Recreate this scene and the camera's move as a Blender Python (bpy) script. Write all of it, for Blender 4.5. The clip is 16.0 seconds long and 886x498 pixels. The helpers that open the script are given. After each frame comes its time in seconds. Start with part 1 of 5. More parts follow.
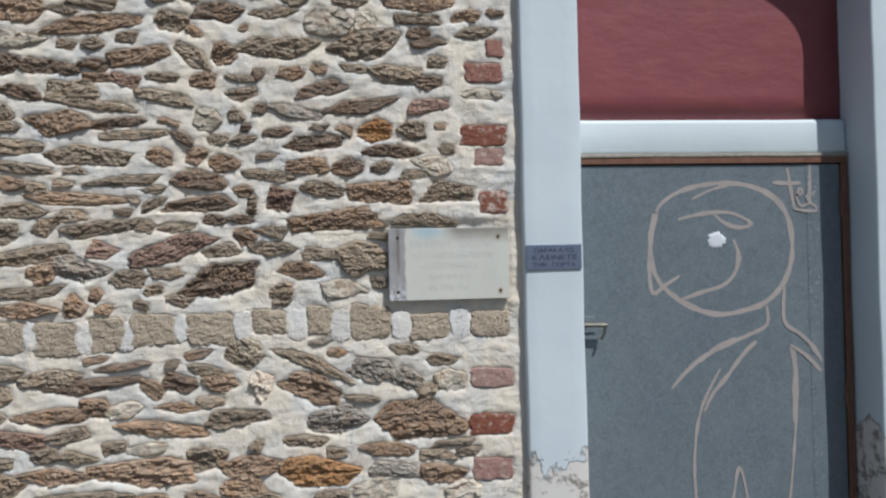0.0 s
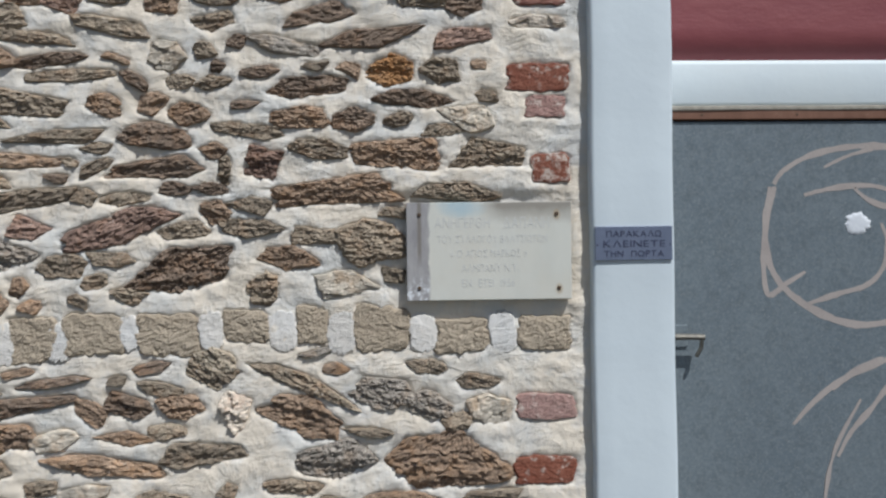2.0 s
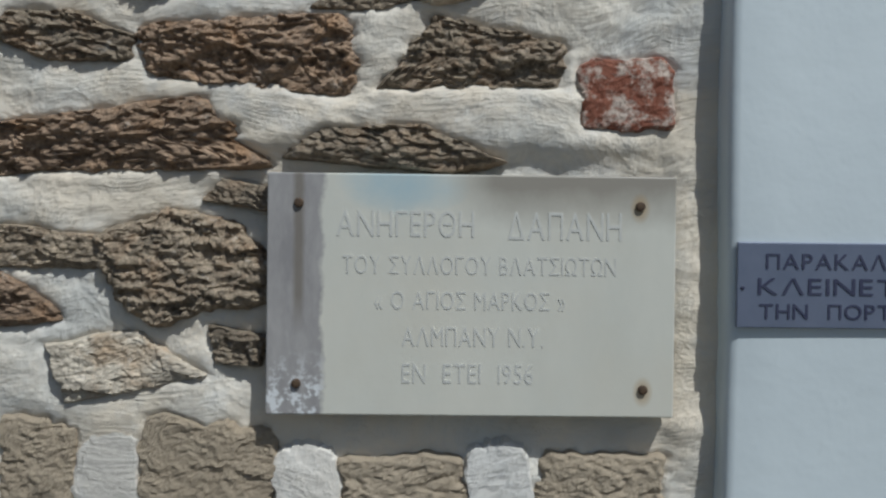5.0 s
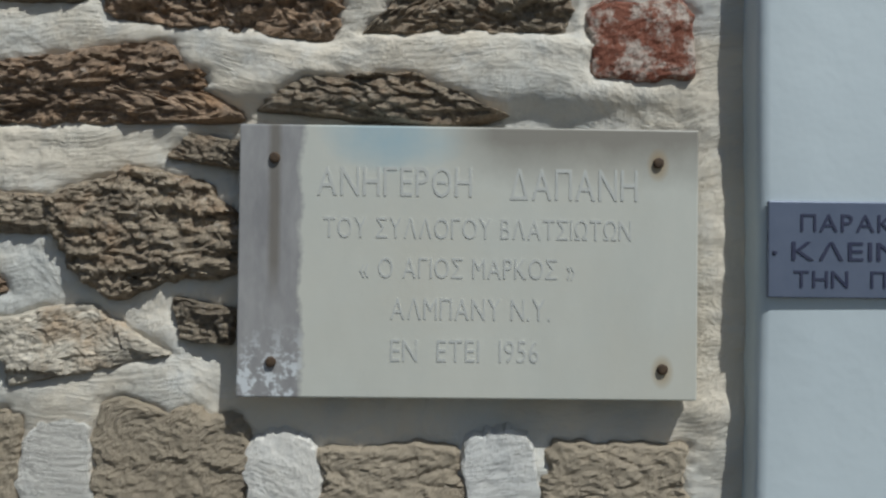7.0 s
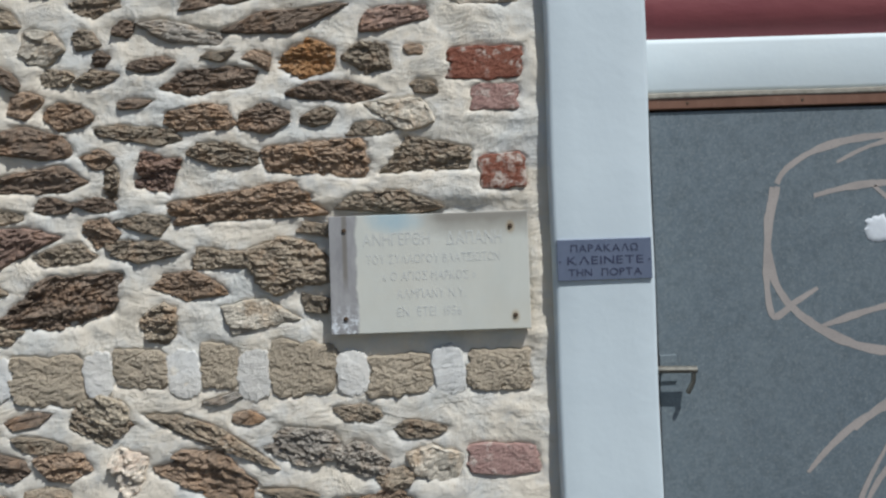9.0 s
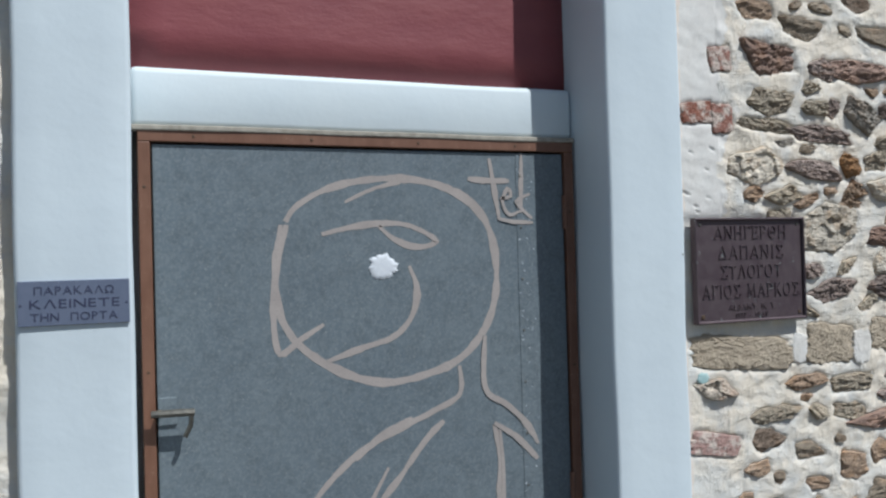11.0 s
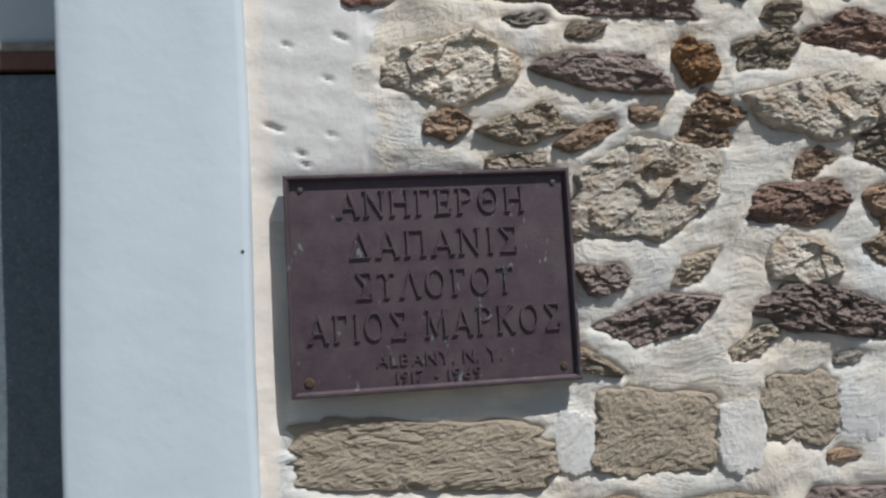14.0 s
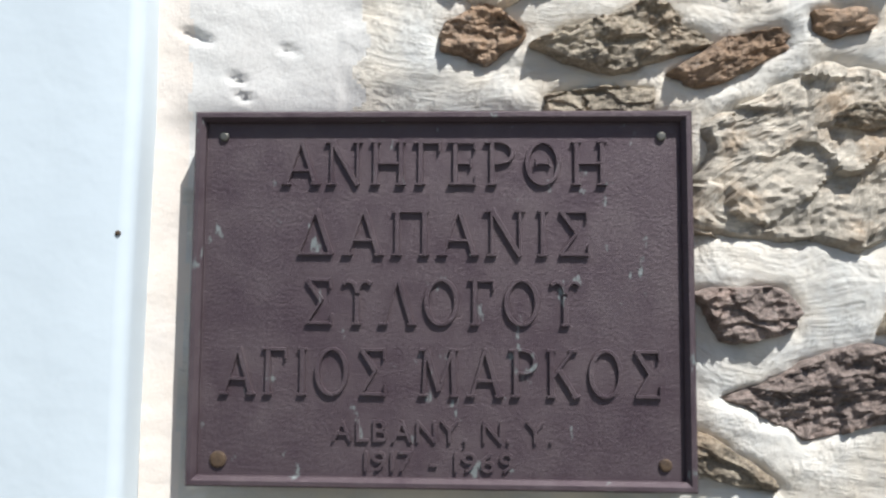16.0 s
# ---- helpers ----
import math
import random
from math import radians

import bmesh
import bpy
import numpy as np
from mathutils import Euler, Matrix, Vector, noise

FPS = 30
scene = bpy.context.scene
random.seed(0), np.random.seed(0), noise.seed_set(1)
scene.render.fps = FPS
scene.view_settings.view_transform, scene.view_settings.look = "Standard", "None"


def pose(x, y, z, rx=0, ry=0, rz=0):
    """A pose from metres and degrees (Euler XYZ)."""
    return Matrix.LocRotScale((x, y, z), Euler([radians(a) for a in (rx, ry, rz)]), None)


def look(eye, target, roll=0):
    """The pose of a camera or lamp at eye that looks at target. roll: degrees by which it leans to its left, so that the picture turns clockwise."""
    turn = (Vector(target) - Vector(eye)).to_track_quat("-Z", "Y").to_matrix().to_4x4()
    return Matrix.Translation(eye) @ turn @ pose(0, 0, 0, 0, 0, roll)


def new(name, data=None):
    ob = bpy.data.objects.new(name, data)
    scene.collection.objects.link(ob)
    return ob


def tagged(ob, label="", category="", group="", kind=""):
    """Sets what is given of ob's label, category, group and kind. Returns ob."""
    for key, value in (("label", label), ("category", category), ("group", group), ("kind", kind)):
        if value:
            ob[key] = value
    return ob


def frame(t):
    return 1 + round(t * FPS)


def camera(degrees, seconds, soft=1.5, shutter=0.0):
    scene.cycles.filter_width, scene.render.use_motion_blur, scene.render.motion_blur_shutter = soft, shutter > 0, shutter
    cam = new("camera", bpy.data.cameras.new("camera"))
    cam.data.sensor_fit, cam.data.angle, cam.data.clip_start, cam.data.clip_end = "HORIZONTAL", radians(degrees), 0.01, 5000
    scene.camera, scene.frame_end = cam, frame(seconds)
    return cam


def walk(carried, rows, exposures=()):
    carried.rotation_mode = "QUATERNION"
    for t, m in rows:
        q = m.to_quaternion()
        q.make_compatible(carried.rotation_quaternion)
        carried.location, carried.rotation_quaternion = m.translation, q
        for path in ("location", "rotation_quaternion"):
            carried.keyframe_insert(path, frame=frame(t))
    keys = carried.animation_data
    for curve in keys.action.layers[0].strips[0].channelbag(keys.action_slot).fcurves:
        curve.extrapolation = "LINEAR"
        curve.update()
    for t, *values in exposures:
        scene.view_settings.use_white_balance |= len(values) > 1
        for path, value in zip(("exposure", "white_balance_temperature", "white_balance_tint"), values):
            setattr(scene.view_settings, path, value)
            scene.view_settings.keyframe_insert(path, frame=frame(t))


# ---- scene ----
cam = camera(57.0, 16.0, 2.4)
EXPOSURES = [(0, 0.15, 6150, 9), (0.5, 0.02, 6150, 9), (1, 0.12, 6150, 9), (2, 0.12, 6150, 9), (3.5, -0.02, 6200, 10), (4.5, -0.2, 6150, 7), (7, -0.27, 6200, 4), (8, 0.06, 6150, 5), (10.5, 0.03, 6050, 8), (11, 0.25, 6000, 7), (11.5, 0.28, 6000, 7), (12.5, 0.13, 6050, 9), (13.5, 0.12, 6150, 9), (14.5, 0.08, 6200, 9), (15, 0.36, 6200, 8), (16, 0.78, 6250, 9)]
PATH = [
    (0, (-0.321, -0.286, 1.612), (-0.077, 1.699, 1.641), -1.3),
    (0.5, (-0.15, -0.057, 1.615), (-0.033, 1.94, 1.645), -1.1),
    (1, (-0.173, 0.216, 1.598), (-0.066, 2.213, 1.643), 0.1),
    (1.5, (-0.225, 0.401, 1.576), (-0.08, 2.395, 1.609), 0.1),
    (2, (-0.165, 0.454, 1.585), (-0.075, 2.452, 1.607), -0.7),
    (2.5, (-0.137, 0.545, 1.588), (-0.047, 2.543, 1.605), -1.4),
    (3, (-0.085, 0.75, 1.598), (-0.008, 2.748, 1.653), -0.6),
    (3.5, (-0.051, 0.949, 1.603), (0.015, 2.945, 1.702), 0.2),
    (4, (-0.003, 1.216, 1.609), (0.001, 3.213, 1.724), 0.0),
    (4.5, (0.049, 1.532, 1.66), (-0.018, 3.531, 1.658), 0.5),
    (4.7, (0.006, 1.642, 1.662), (0.028, 3.642, 1.636), 0.7),
    (7, (0.01, 1.785, 1.601), (0.046, 3.785, 1.635), 0.7),
    (7.5, (0.01, 1.668, 1.616), (0.022, 3.668, 1.622), 0.2),
    (8, (0.016, 1.382, 1.629), (-0.017, 3.382, 1.632), 0.3),
    (8.2, (0.021, 1.242, 1.626), (0.0, 3.242, 1.644), -0.6),
    (10.3, (0.307, 0.542, 1.59), (0.522, 2.529, 1.664), -1.2),
    (10.5, (0.397, 0.651, 1.588), (0.753, 2.615, 1.714), -1.4),
    (11, (0.493, 0.771, 1.677), (1.237, 2.628, 1.707), -1.6),
    (11.5, (0.800, 0.800, 1.635), (1.530, 2.662, 1.737), -3.4),
    (12, (1.143, 0.862, 1.632), (1.818, 2.741, 1.738), -3.4),
    (12.5, (1.362, 1.051, 1.635), (2.058, 2.924, 1.721), -1.0),
    (13, (1.578, 1.187, 1.6), (2.216, 3.075, 1.766), -3.1),
    (13.5, (1.833, 1.323, 1.619), (2.247, 3.272, 1.792), -2.2),
    (14, (1.959, 1.48, 1.593), (2.267, 3.451, 1.737), -3.2),
    (14.5, (2.032, 1.692, 1.617), (2.285, 3.671, 1.761), -0.5),
    (15, (2.09, 1.823, 1.626), (2.204, 3.814, 1.768), 0.4),
    (15.5, (2.137, 1.9, 1.625), (2.067, 3.894, 1.764), 0.0),
    (16, (2.137, 1.918, 1.618), (2.06, 3.91, 1.777), 0.4),
]
walk(cam, [(t, look(eye, target, roll)) for t, eye, target, roll in PATH], EXPOSURES)

# ---- light ----
SUN_FROM = Vector((0.75, -1.0, 1.9))  # towards the sun: high, from the street side and the east
sky = bpy.data.worlds.new("sky")
scene.world = sky
sky.use_nodes = True
sn = sky.node_tree.nodes
sky_tex = sn.new("ShaderNodeTexSky")
sky_tex.sky_type = "NISHITA"
sky_tex.sun_disc = False
sky_tex.sun_elevation = math.atan2(1.9, 1.25)
sky_tex.sun_rotation = math.atan2(0.75, -1.0)
sn["Background"].inputs["Strength"].default_value = 0.05
sky.node_tree.links.new(sky_tex.outputs["Color"], sn["Background"].inputs["Color"])
sun = new("sun", bpy.data.lights.new("sun", "SUN"))
sun.data.energy, sun.data.angle, sun.data.color = 3.75, radians(0.5), (1.0, 0.975, 0.94)
sun.matrix_world = look(SUN_FROM * 10, (0, 0, 0))

# ---- materials ----


class Mat:
    """A node material under construction."""

    def __init__(self, name, rough=0.85, metal=0.0):
        self.m = bpy.data.materials.new(name)
        self.m.use_nodes = True
        self.t = self.m.node_tree
        self.b = self.t.nodes["Principled BSDF"]
        self.b.inputs["Roughness"].default_value = rough
        self.b.inputs["Metallic"].default_value = metal
        self.co = self.node("ShaderNodeNewGeometry").outputs["Position"]

    def node(self, kind, **kw):
        n = self.t.nodes.new(kind)
        for k, v in kw.items():
            n.inputs[k.replace("_", " ")].default_value = v
        return n

    def link(self, a, b):
        self.t.links.new(a, b)

    def stretch(self, sx, sy, sz, rot=(0, 0, 0)):
        n = self.node("ShaderNodeMapping")
        n.inputs["Scale"].default_value = (sx, sy, sz)
        n.inputs["Rotation"].default_value = rot
        self.link(self.co, n.inputs["Vector"])
        return n.outputs["Vector"]

    def noise(self, scale, detail=6.0, rough=0.6, vec=None, warp=0.0):
        n = self.node("ShaderNodeTexNoise", Scale=scale, Detail=detail, Roughness=rough, Distortion=warp)
        self.link(vec or self.co, n.inputs["Vector"])
        return n.outputs["Fac"]

    def ramp(self, fac, a, b, ca=(0, 0, 0), cb=(1, 1, 1)):
        n = self.node("ShaderNodeValToRGB")
        n.color_ramp.elements[0].position, n.color_ramp.elements[1].position = a, b
        n.color_ramp.elements[0].color, n.color_ramp.elements[1].color = (*ca, 1), (*cb, 1)
        self.link(fac, n.inputs["Fac"])
        return n.outputs["Color"]

    def mix(self, fac, a, b, blend="MIX"):
        n = self.t.nodes.new("ShaderNodeMix")
        n.data_type, n.blend_type = "RGBA", blend
        for sock, v in ((n.inputs[0], fac), (n.inputs[6], a), (n.inputs[7], b)):
            if isinstance(v, (int, float)):
                sock.default_value = v
            elif isinstance(v, tuple):
                sock.default_value = (*v, 1)
            else:
                self.link(v, sock)
        return n.outputs[2]

    def math(self, op, a, b=0.0, c=0.0):
        n = self.t.nodes.new("ShaderNodeMath")
        n.operation = op
        for sock, v in zip(n.inputs, (a, b, c)):
            if isinstance(v, (int, float)):
                sock.default_value = v
            else:
                self.link(v, sock)
        return n.outputs[0]

    def axis(self, k):
        n = self.node("ShaderNodeSeparateXYZ")
        self.link(self.co, n.inputs[0])
        return n.outputs[k]

    def color(self, c):
        if isinstance(c, tuple):
            self.b.inputs["Base Color"].default_value = (*c, 1)
        else:
            self.link(c, self.b.inputs["Base Color"])

    def bump(self, *layers):
        """Layers of (height, strength, distance in metres), one over the other."""
        last = None
        for h, s, d in layers:
            n = self.node("ShaderNodeBump", Strength=s, Distance=d)
            self.link(h, n.inputs["Height"])
            if last:
                self.link(last, n.inputs["Normal"])
            last = n.outputs["Normal"]
        self.link(last, self.b.inputs["Normal"])

    def rough(self, r):
        self.link(r, self.b.inputs["Roughness"])

    def random(self):
        """One value for each piece, loose or joined with others."""
        island = [n for n in self.t.nodes if n.type == "NEW_GEOMETRY"][0].outputs["Random Per Island"]
        return self.math("FRACT", self.math("ADD", self.node("ShaderNodeObjectInfo").outputs["Random"], island))


def dim(c, k):
    return tuple(min(1.0, v * k) for v in c)


def stone_mat(name, c, warm, banding=1.0, rust=0.8, sandy=1.0):
    """Layered schist: thin uneven bands, rusty patches, dark pits; each stone a little different."""
    m = Mat(name, 0.92)
    shift = m.node("ShaderNodeVectorMath")
    shift.operation = "MULTIPLY_ADD"
    shift.inputs[1].default_value = (3.0, 3.0, 3.0)
    m.link(m.random(), shift.inputs[0])
    m.link(m.co, shift.inputs[2])
    m.co = shift.outputs["Vector"]
    bands = m.noise(52, 9, 0.72, m.stretch(0.5, 1, 1.9, (0, 0.14, 0)), 0.5)
    crumb = m.noise(230, 8, 0.75)
    grain = m.noise(620, 5, 0.75)
    patch = m.noise(21, 5, 0.65, warp=0.4)
    col = m.mix(m.ramp(bands, 0.36, 0.62), dim(c, 0.55), dim(c, 1.55))
    col = m.mix(m.math("MULTIPLY", m.ramp(patch, 0.48, 0.66), rust), col, warm)
    col = m.mix(m.math("MULTIPLY", m.ramp(m.noise(13, 4, 0.6), 0.5, 0.64), 0.7), col, dim(c, 0.7))
    col = m.mix(m.math("MULTIPLY", m.ramp(crumb, 0.52, 0.64), 0.55 * sandy), col, dim(c, 1.5 + 0.5 * sandy))
    col = m.mix(m.math("MULTIPLY", m.ramp(crumb, 0.36, 0.47, (1, 1, 1), (0, 0, 0)), 0.75 * sandy), col, dim(c, 0.35))
    col = m.mix(m.math("MULTIPLY", m.ramp(m.noise(60, 6, 0.75), 0.60, 0.70), 0.5), col, (0.54, 0.51, 0.46))
    val = m.node("ShaderNodeHueSaturation")
    m.link(m.math("MULTIPLY_ADD", m.random(), 0.5, 1.08), val.inputs["Value"])
    m.link(col, val.inputs["Color"])
    m.color(val.outputs["Color"])
    m.bump((patch, 0.3, 0.006), (bands, 0.8 * banding, 0.006), (crumb, 0.75 * sandy, 0.0030 * sandy), (grain, 0.6, 0.0011))
    return m.m


STONE = {
    "g": stone_mat("schist_olive", (0.220, 0.180, 0.134), (0.26, 0.175, 0.11)),
    "b": stone_mat("schist_brown", (0.245, 0.175, 0.122), (0.31, 0.185, 0.10)),
    "d": stone_mat("schist_dark", (0.155, 0.115, 0.085), (0.22, 0.135, 0.08)),
    "r": stone_mat("schist_reddish", (0.205, 0.138, 0.108), (0.26, 0.155, 0.10)),
    "o": stone_mat("schist_ochre", (0.265, 0.15, 0.07), (0.33, 0.165, 0.06)),
    "k": stone_mat("schist_grey", (0.235, 0.21, 0.18), (0.27, 0.2, 0.14)),
    "l": stone_mat("quartz_pale", (0.385, 0.345, 0.285), (0.33, 0.235, 0.15), 0.12, 0.8, 0.4),
    "q": stone_mat("schist_tan", (0.27, 0.23, 0.175), (0.31, 0.22, 0.14), 0.8, 0.6),
    "m": stone_mat("schist_mauve", (0.19, 0.15, 0.13), (0.23, 0.16, 0.125), 0.8, 0.6),
    "p": stone_mat("schist_washed", (0.40, 0.35, 0.29), (0.36, 0.24, 0.17), 0.5, 0.8, 0.6),
}


def tuff_mat():
    """Soft tan building stone, sawn flat, pitted and crumbling."""
    m = Mat("tan_tuff", 0.95)
    soft, crumb, fine = m.noise(12, 6, 0.65), m.noise(110, 9, 0.78), m.noise(420, 5, 0.7)
    col = m.mix(m.ramp(soft, 0.35, 0.68), (0.40, 0.33, 0.245), (0.475, 0.40, 0.305))
    col = m.mix(m.math("MULTIPLY", m.ramp(crumb, 0.30, 0.42, (1, 1, 1), (0, 0, 0)), 0.6), col, (0.17, 0.13, 0.10))
    col = m.mix(m.math("MULTIPLY", m.ramp(fine, 0.58, 0.75), 0.35), col, (0.50, 0.43, 0.35))
    m.color(col)
    m.bump((soft, 0.3, 0.01), (crumb, 0.9, 0.005), (fine, 0.5, 0.0015))
    return m.m


STONE["t"] = tuff_mat()


def mortar_mat(name, white, cream):
    """Limewashed mortar, smeared with a brush and a trowel."""
    m = Mat(name, 0.92)
    flow = m.node("ShaderNodeTexNoise", Scale=5.0, Detail=2.0)
    m.link(m.co, flow.inputs["Vector"])
    bend = m.node("ShaderNodeVectorMath")
    bend.operation = "MULTIPLY_ADD"
    bend.inputs[1].default_value = (0.10, 0.10, 0.10)
    m.link(flow.outputs["Color"], bend.inputs[0])
    m.link(m.co, bend.inputs[2])
    m.co = bend.outputs["Vector"]
    strokes = m.noise(66, 8, 0.72, m.stretch(0.14, 1, 2.6, (0, -0.16, 0)), 0.25)
    cross = m.noise(66, 8, 0.72, m.stretch(0.16, 1, 2.4, (0, 0.55, 0)), 0.25)
    blend = m.ramp(m.noise(7, 3), 0.45, 0.56)
    brush = m.mix(blend, strokes, cross)
    grain = m.noise(420, 4, 0.7)
    col = m.mix(m.ramp(m.noise(6, 6, 0.65), 0.36, 0.58), white, cream)
    col = m.mix(m.math("MULTIPLY", m.ramp(m.noise(14, 6, 0.7), 0.52, 0.70), 0.55), col, (0.60, 0.60, 0.59))
    col = m.mix(m.math("MULTIPLY", m.ramp(brush, 0.60, 0.78), 0.25), col, (0.56, 0.51, 0.45))
    m.color(col)
    m.bump((m.noise(18, 4, 0.58), 0.35, 0.012), (m.math("MULTIPLY", brush, m.ramp(m.noise(9, 5), 0.38, 0.60)), 0.9, 0.0048), (m.noise(90, 6, 0.7), 0.25, 0.003), (grain, 0.35, 0.0012))
    return m.m


def wash_mat(name, a, b):
    m = Mat(name, 0.85)
    m.color(m.mix(m.ramp(m.noise(16, 6, 0.65), 0.35, 0.7), a, b))
    m.bump((m.noise(30, 5, 0.6), 0.35, 0.005), (m.noise(300, 4, 0.7), 0.35, 0.0012))
    return m.m


def paint_mat(name, a, b, chip_z=None):
    """White wall paint on rough plaster, flaked away low down where chip_z is given."""
    m = Mat(name, 0.6)
    soft = m.noise(5, 5, 0.6)
    col = m.mix(m.ramp(soft, 0.35, 0.7), a, b)
    col = m.mix(m.math("MULTIPLY", m.ramp(m.noise(60, 4, 0.7, m.stretch(1, 1, 0.4)), 0.64, 0.8), 0.25), col, dim(a, 0.75))
    plaster_h = m.noise(26, 5, 0.6)
    layers = [(soft, 0.16, 0.02), (plaster_h, 0.03, 0.004), (m.noise(230, 4, 0.65), 0.06, 0.001)]
    if chip_z is not None:
        lump = m.noise(7, 8, 0.66)
        edge = m.math("ADD", m.math("SUBTRACT", chip_z, m.axis(2)), m.math("MULTIPLY", m.math("SUBTRACT", lump, 0.5), 0.5))
        mask = m.ramp(edge, 0.0, 0.012)
        under = m.mix(m.ramp(m.noise(15, 8, 0.72), 0.42, 0.48), (0.27, 0.24, 0.21), (0.70, 0.67, 0.63))
        col = m.mix(mask, col, under)
        layers.append((m.math("SUBTRACT", 1.0, mask), 1.0, 0.006))
    m.color(col)
    m.bump(*layers)
    return m.m


MORTAR = mortar_mat("limewashed_mortar", (0.67, 0.66, 0.62), (0.755, 0.675, 0.56))
DAB = mortar_mat("thick_whitewashed_mortar", (0.665, 0.655, 0.63), (0.70, 0.665, 0.61))
RENDER = wash_mat("weathered_lime_plaster", (0.74, 0.72, 0.68), (0.66, 0.63, 0.59))
WHITE = paint_mat("bluish_white_paint", (0.63, 0.70, 0.735), (0.60, 0.67, 0.71), 0.93)
WHITE_LINTEL = paint_mat("white_lintel_paint", (0.65, 0.715, 0.735), (0.62, 0.69, 0.72))
CREAM = wash_mat("cream_edge_render", (0.78, 0.69, 0.60), (0.72, 0.66, 0.60))


def brick_mat(name, lime):
    """Soft red brick, faded brick by brick, with limewash left in its pores."""
    m = Mat(name, 0.9)
    a = m.noise(38, 6, 0.7)
    col = m.mix(m.ramp(a, 0.35, 0.65), (0.25, 0.092, 0.062), (0.33, 0.148, 0.105))
    val = m.node("ShaderNodeHueSaturation")
    m.link(m.math("MULTIPLY_ADD", m.random(), 0.5, 0.75), val.inputs["Value"])
    m.link(m.math("MULTIPLY_ADD", m.random(), -0.5, 1.12), val.inputs["Saturation"])
    m.link(col, val.inputs["Color"])
    col = m.mix(m.math("MULTIPLY", m.ramp(m.noise(34, 8, 0.72), 0.58 - lime, 0.68 - lime), 0.8), val.outputs["Color"], (0.62, 0.55, 0.48))
    m.color(col)
    m.bump((a, 0.8, 0.006), (m.noise(210, 4, 0.7), 0.6, 0.002))
    return m.m


BRICK, WASHED_BRICK = brick_mat("old_red_brick", 0.03), brick_mat("limewashed_brick", 0.11)


def red_mat():
    m = Mat("oxide_red_panel_paint", 0.55)
    streak = m.noise(6, 5, 0.6, m.stretch(1, 1, 2.2))
    m.color(m.mix(m.ramp(streak, 0.35, 0.7), (0.215, 0.050, 0.058), (0.245, 0.064, 0.068)))
    m.bump((streak, 0.4, 0.01), (m.noise(120, 4), 0.2, 0.001))
    return m.m


def door_mat():
    """Grey-blue sheet steel, dusty and speckled."""
    m = Mat("grey_painted_sheet_steel", 0.5, 0.0)
    speck = m.noise(150, 6, 0.8)
    col = m.mix(m.ramp(m.noise(2.6, 5, 0.6), 0.35, 0.7), (0.120, 0.152, 0.178), (0.148, 0.180, 0.200))
    col = m.mix(m.math("MULTIPLY", m.ramp(m.noise(34, 7, 0.75), 0.46, 0.62), 0.55), col, (0.085, 0.105, 0.120))
    col = m.mix(m.math("MULTIPLY", m.ramp(speck, 0.45, 0.68), 0.7), col, (0.235, 0.268, 0.280))
    col = m.mix(m.math("MULTIPLY", m.ramp(m.noise(230, 2, 0.5), 0.68, 0.75), 0.6), col, (0.42, 0.43, 0.42))
    m.color(col)
    m.bump((m.noise(4, 3), 0.3, 0.01), (speck, 0.25, 0.001))
    m.rough(m.ramp(speck, 0.2, 0.9, (0.38,) * 3, (0.62,) * 3))
    return m.m


def frame_mat():
    m = Mat("brown_painted_steel", 0.5)
    a = m.noise(28, 6, 0.7, m.stretch(1, 1, 0.3))
    col = m.mix(m.ramp(a, 0.35, 0.7), (0.15, 0.068, 0.04), (0.21, 0.105, 0.066))
    m.color(m.mix(m.math("MULTIPLY", m.ramp(m.noise(90, 5, 0.7), 0.6, 0.7), 0.5), col, (0.30, 0.19, 0.13)))
    m.bump((a, 0.3, 0.003))
    return m.m


def chalk_mat():
    m = Mat("dusty_chalk", 0.95)
    g = m.noise(190, 5, 0.8)
    col = m.mix(m.ramp(m.noise(14, 4), 0.3, 0.7), (0.345, 0.305, 0.283), (0.41, 0.362, 0.335))
    m.color(m.mix(m.math("MULTIPLY", m.ramp(g, 0.50, 0.66), 0.5), col, (0.20, 0.21, 0.21)))
    return m.m


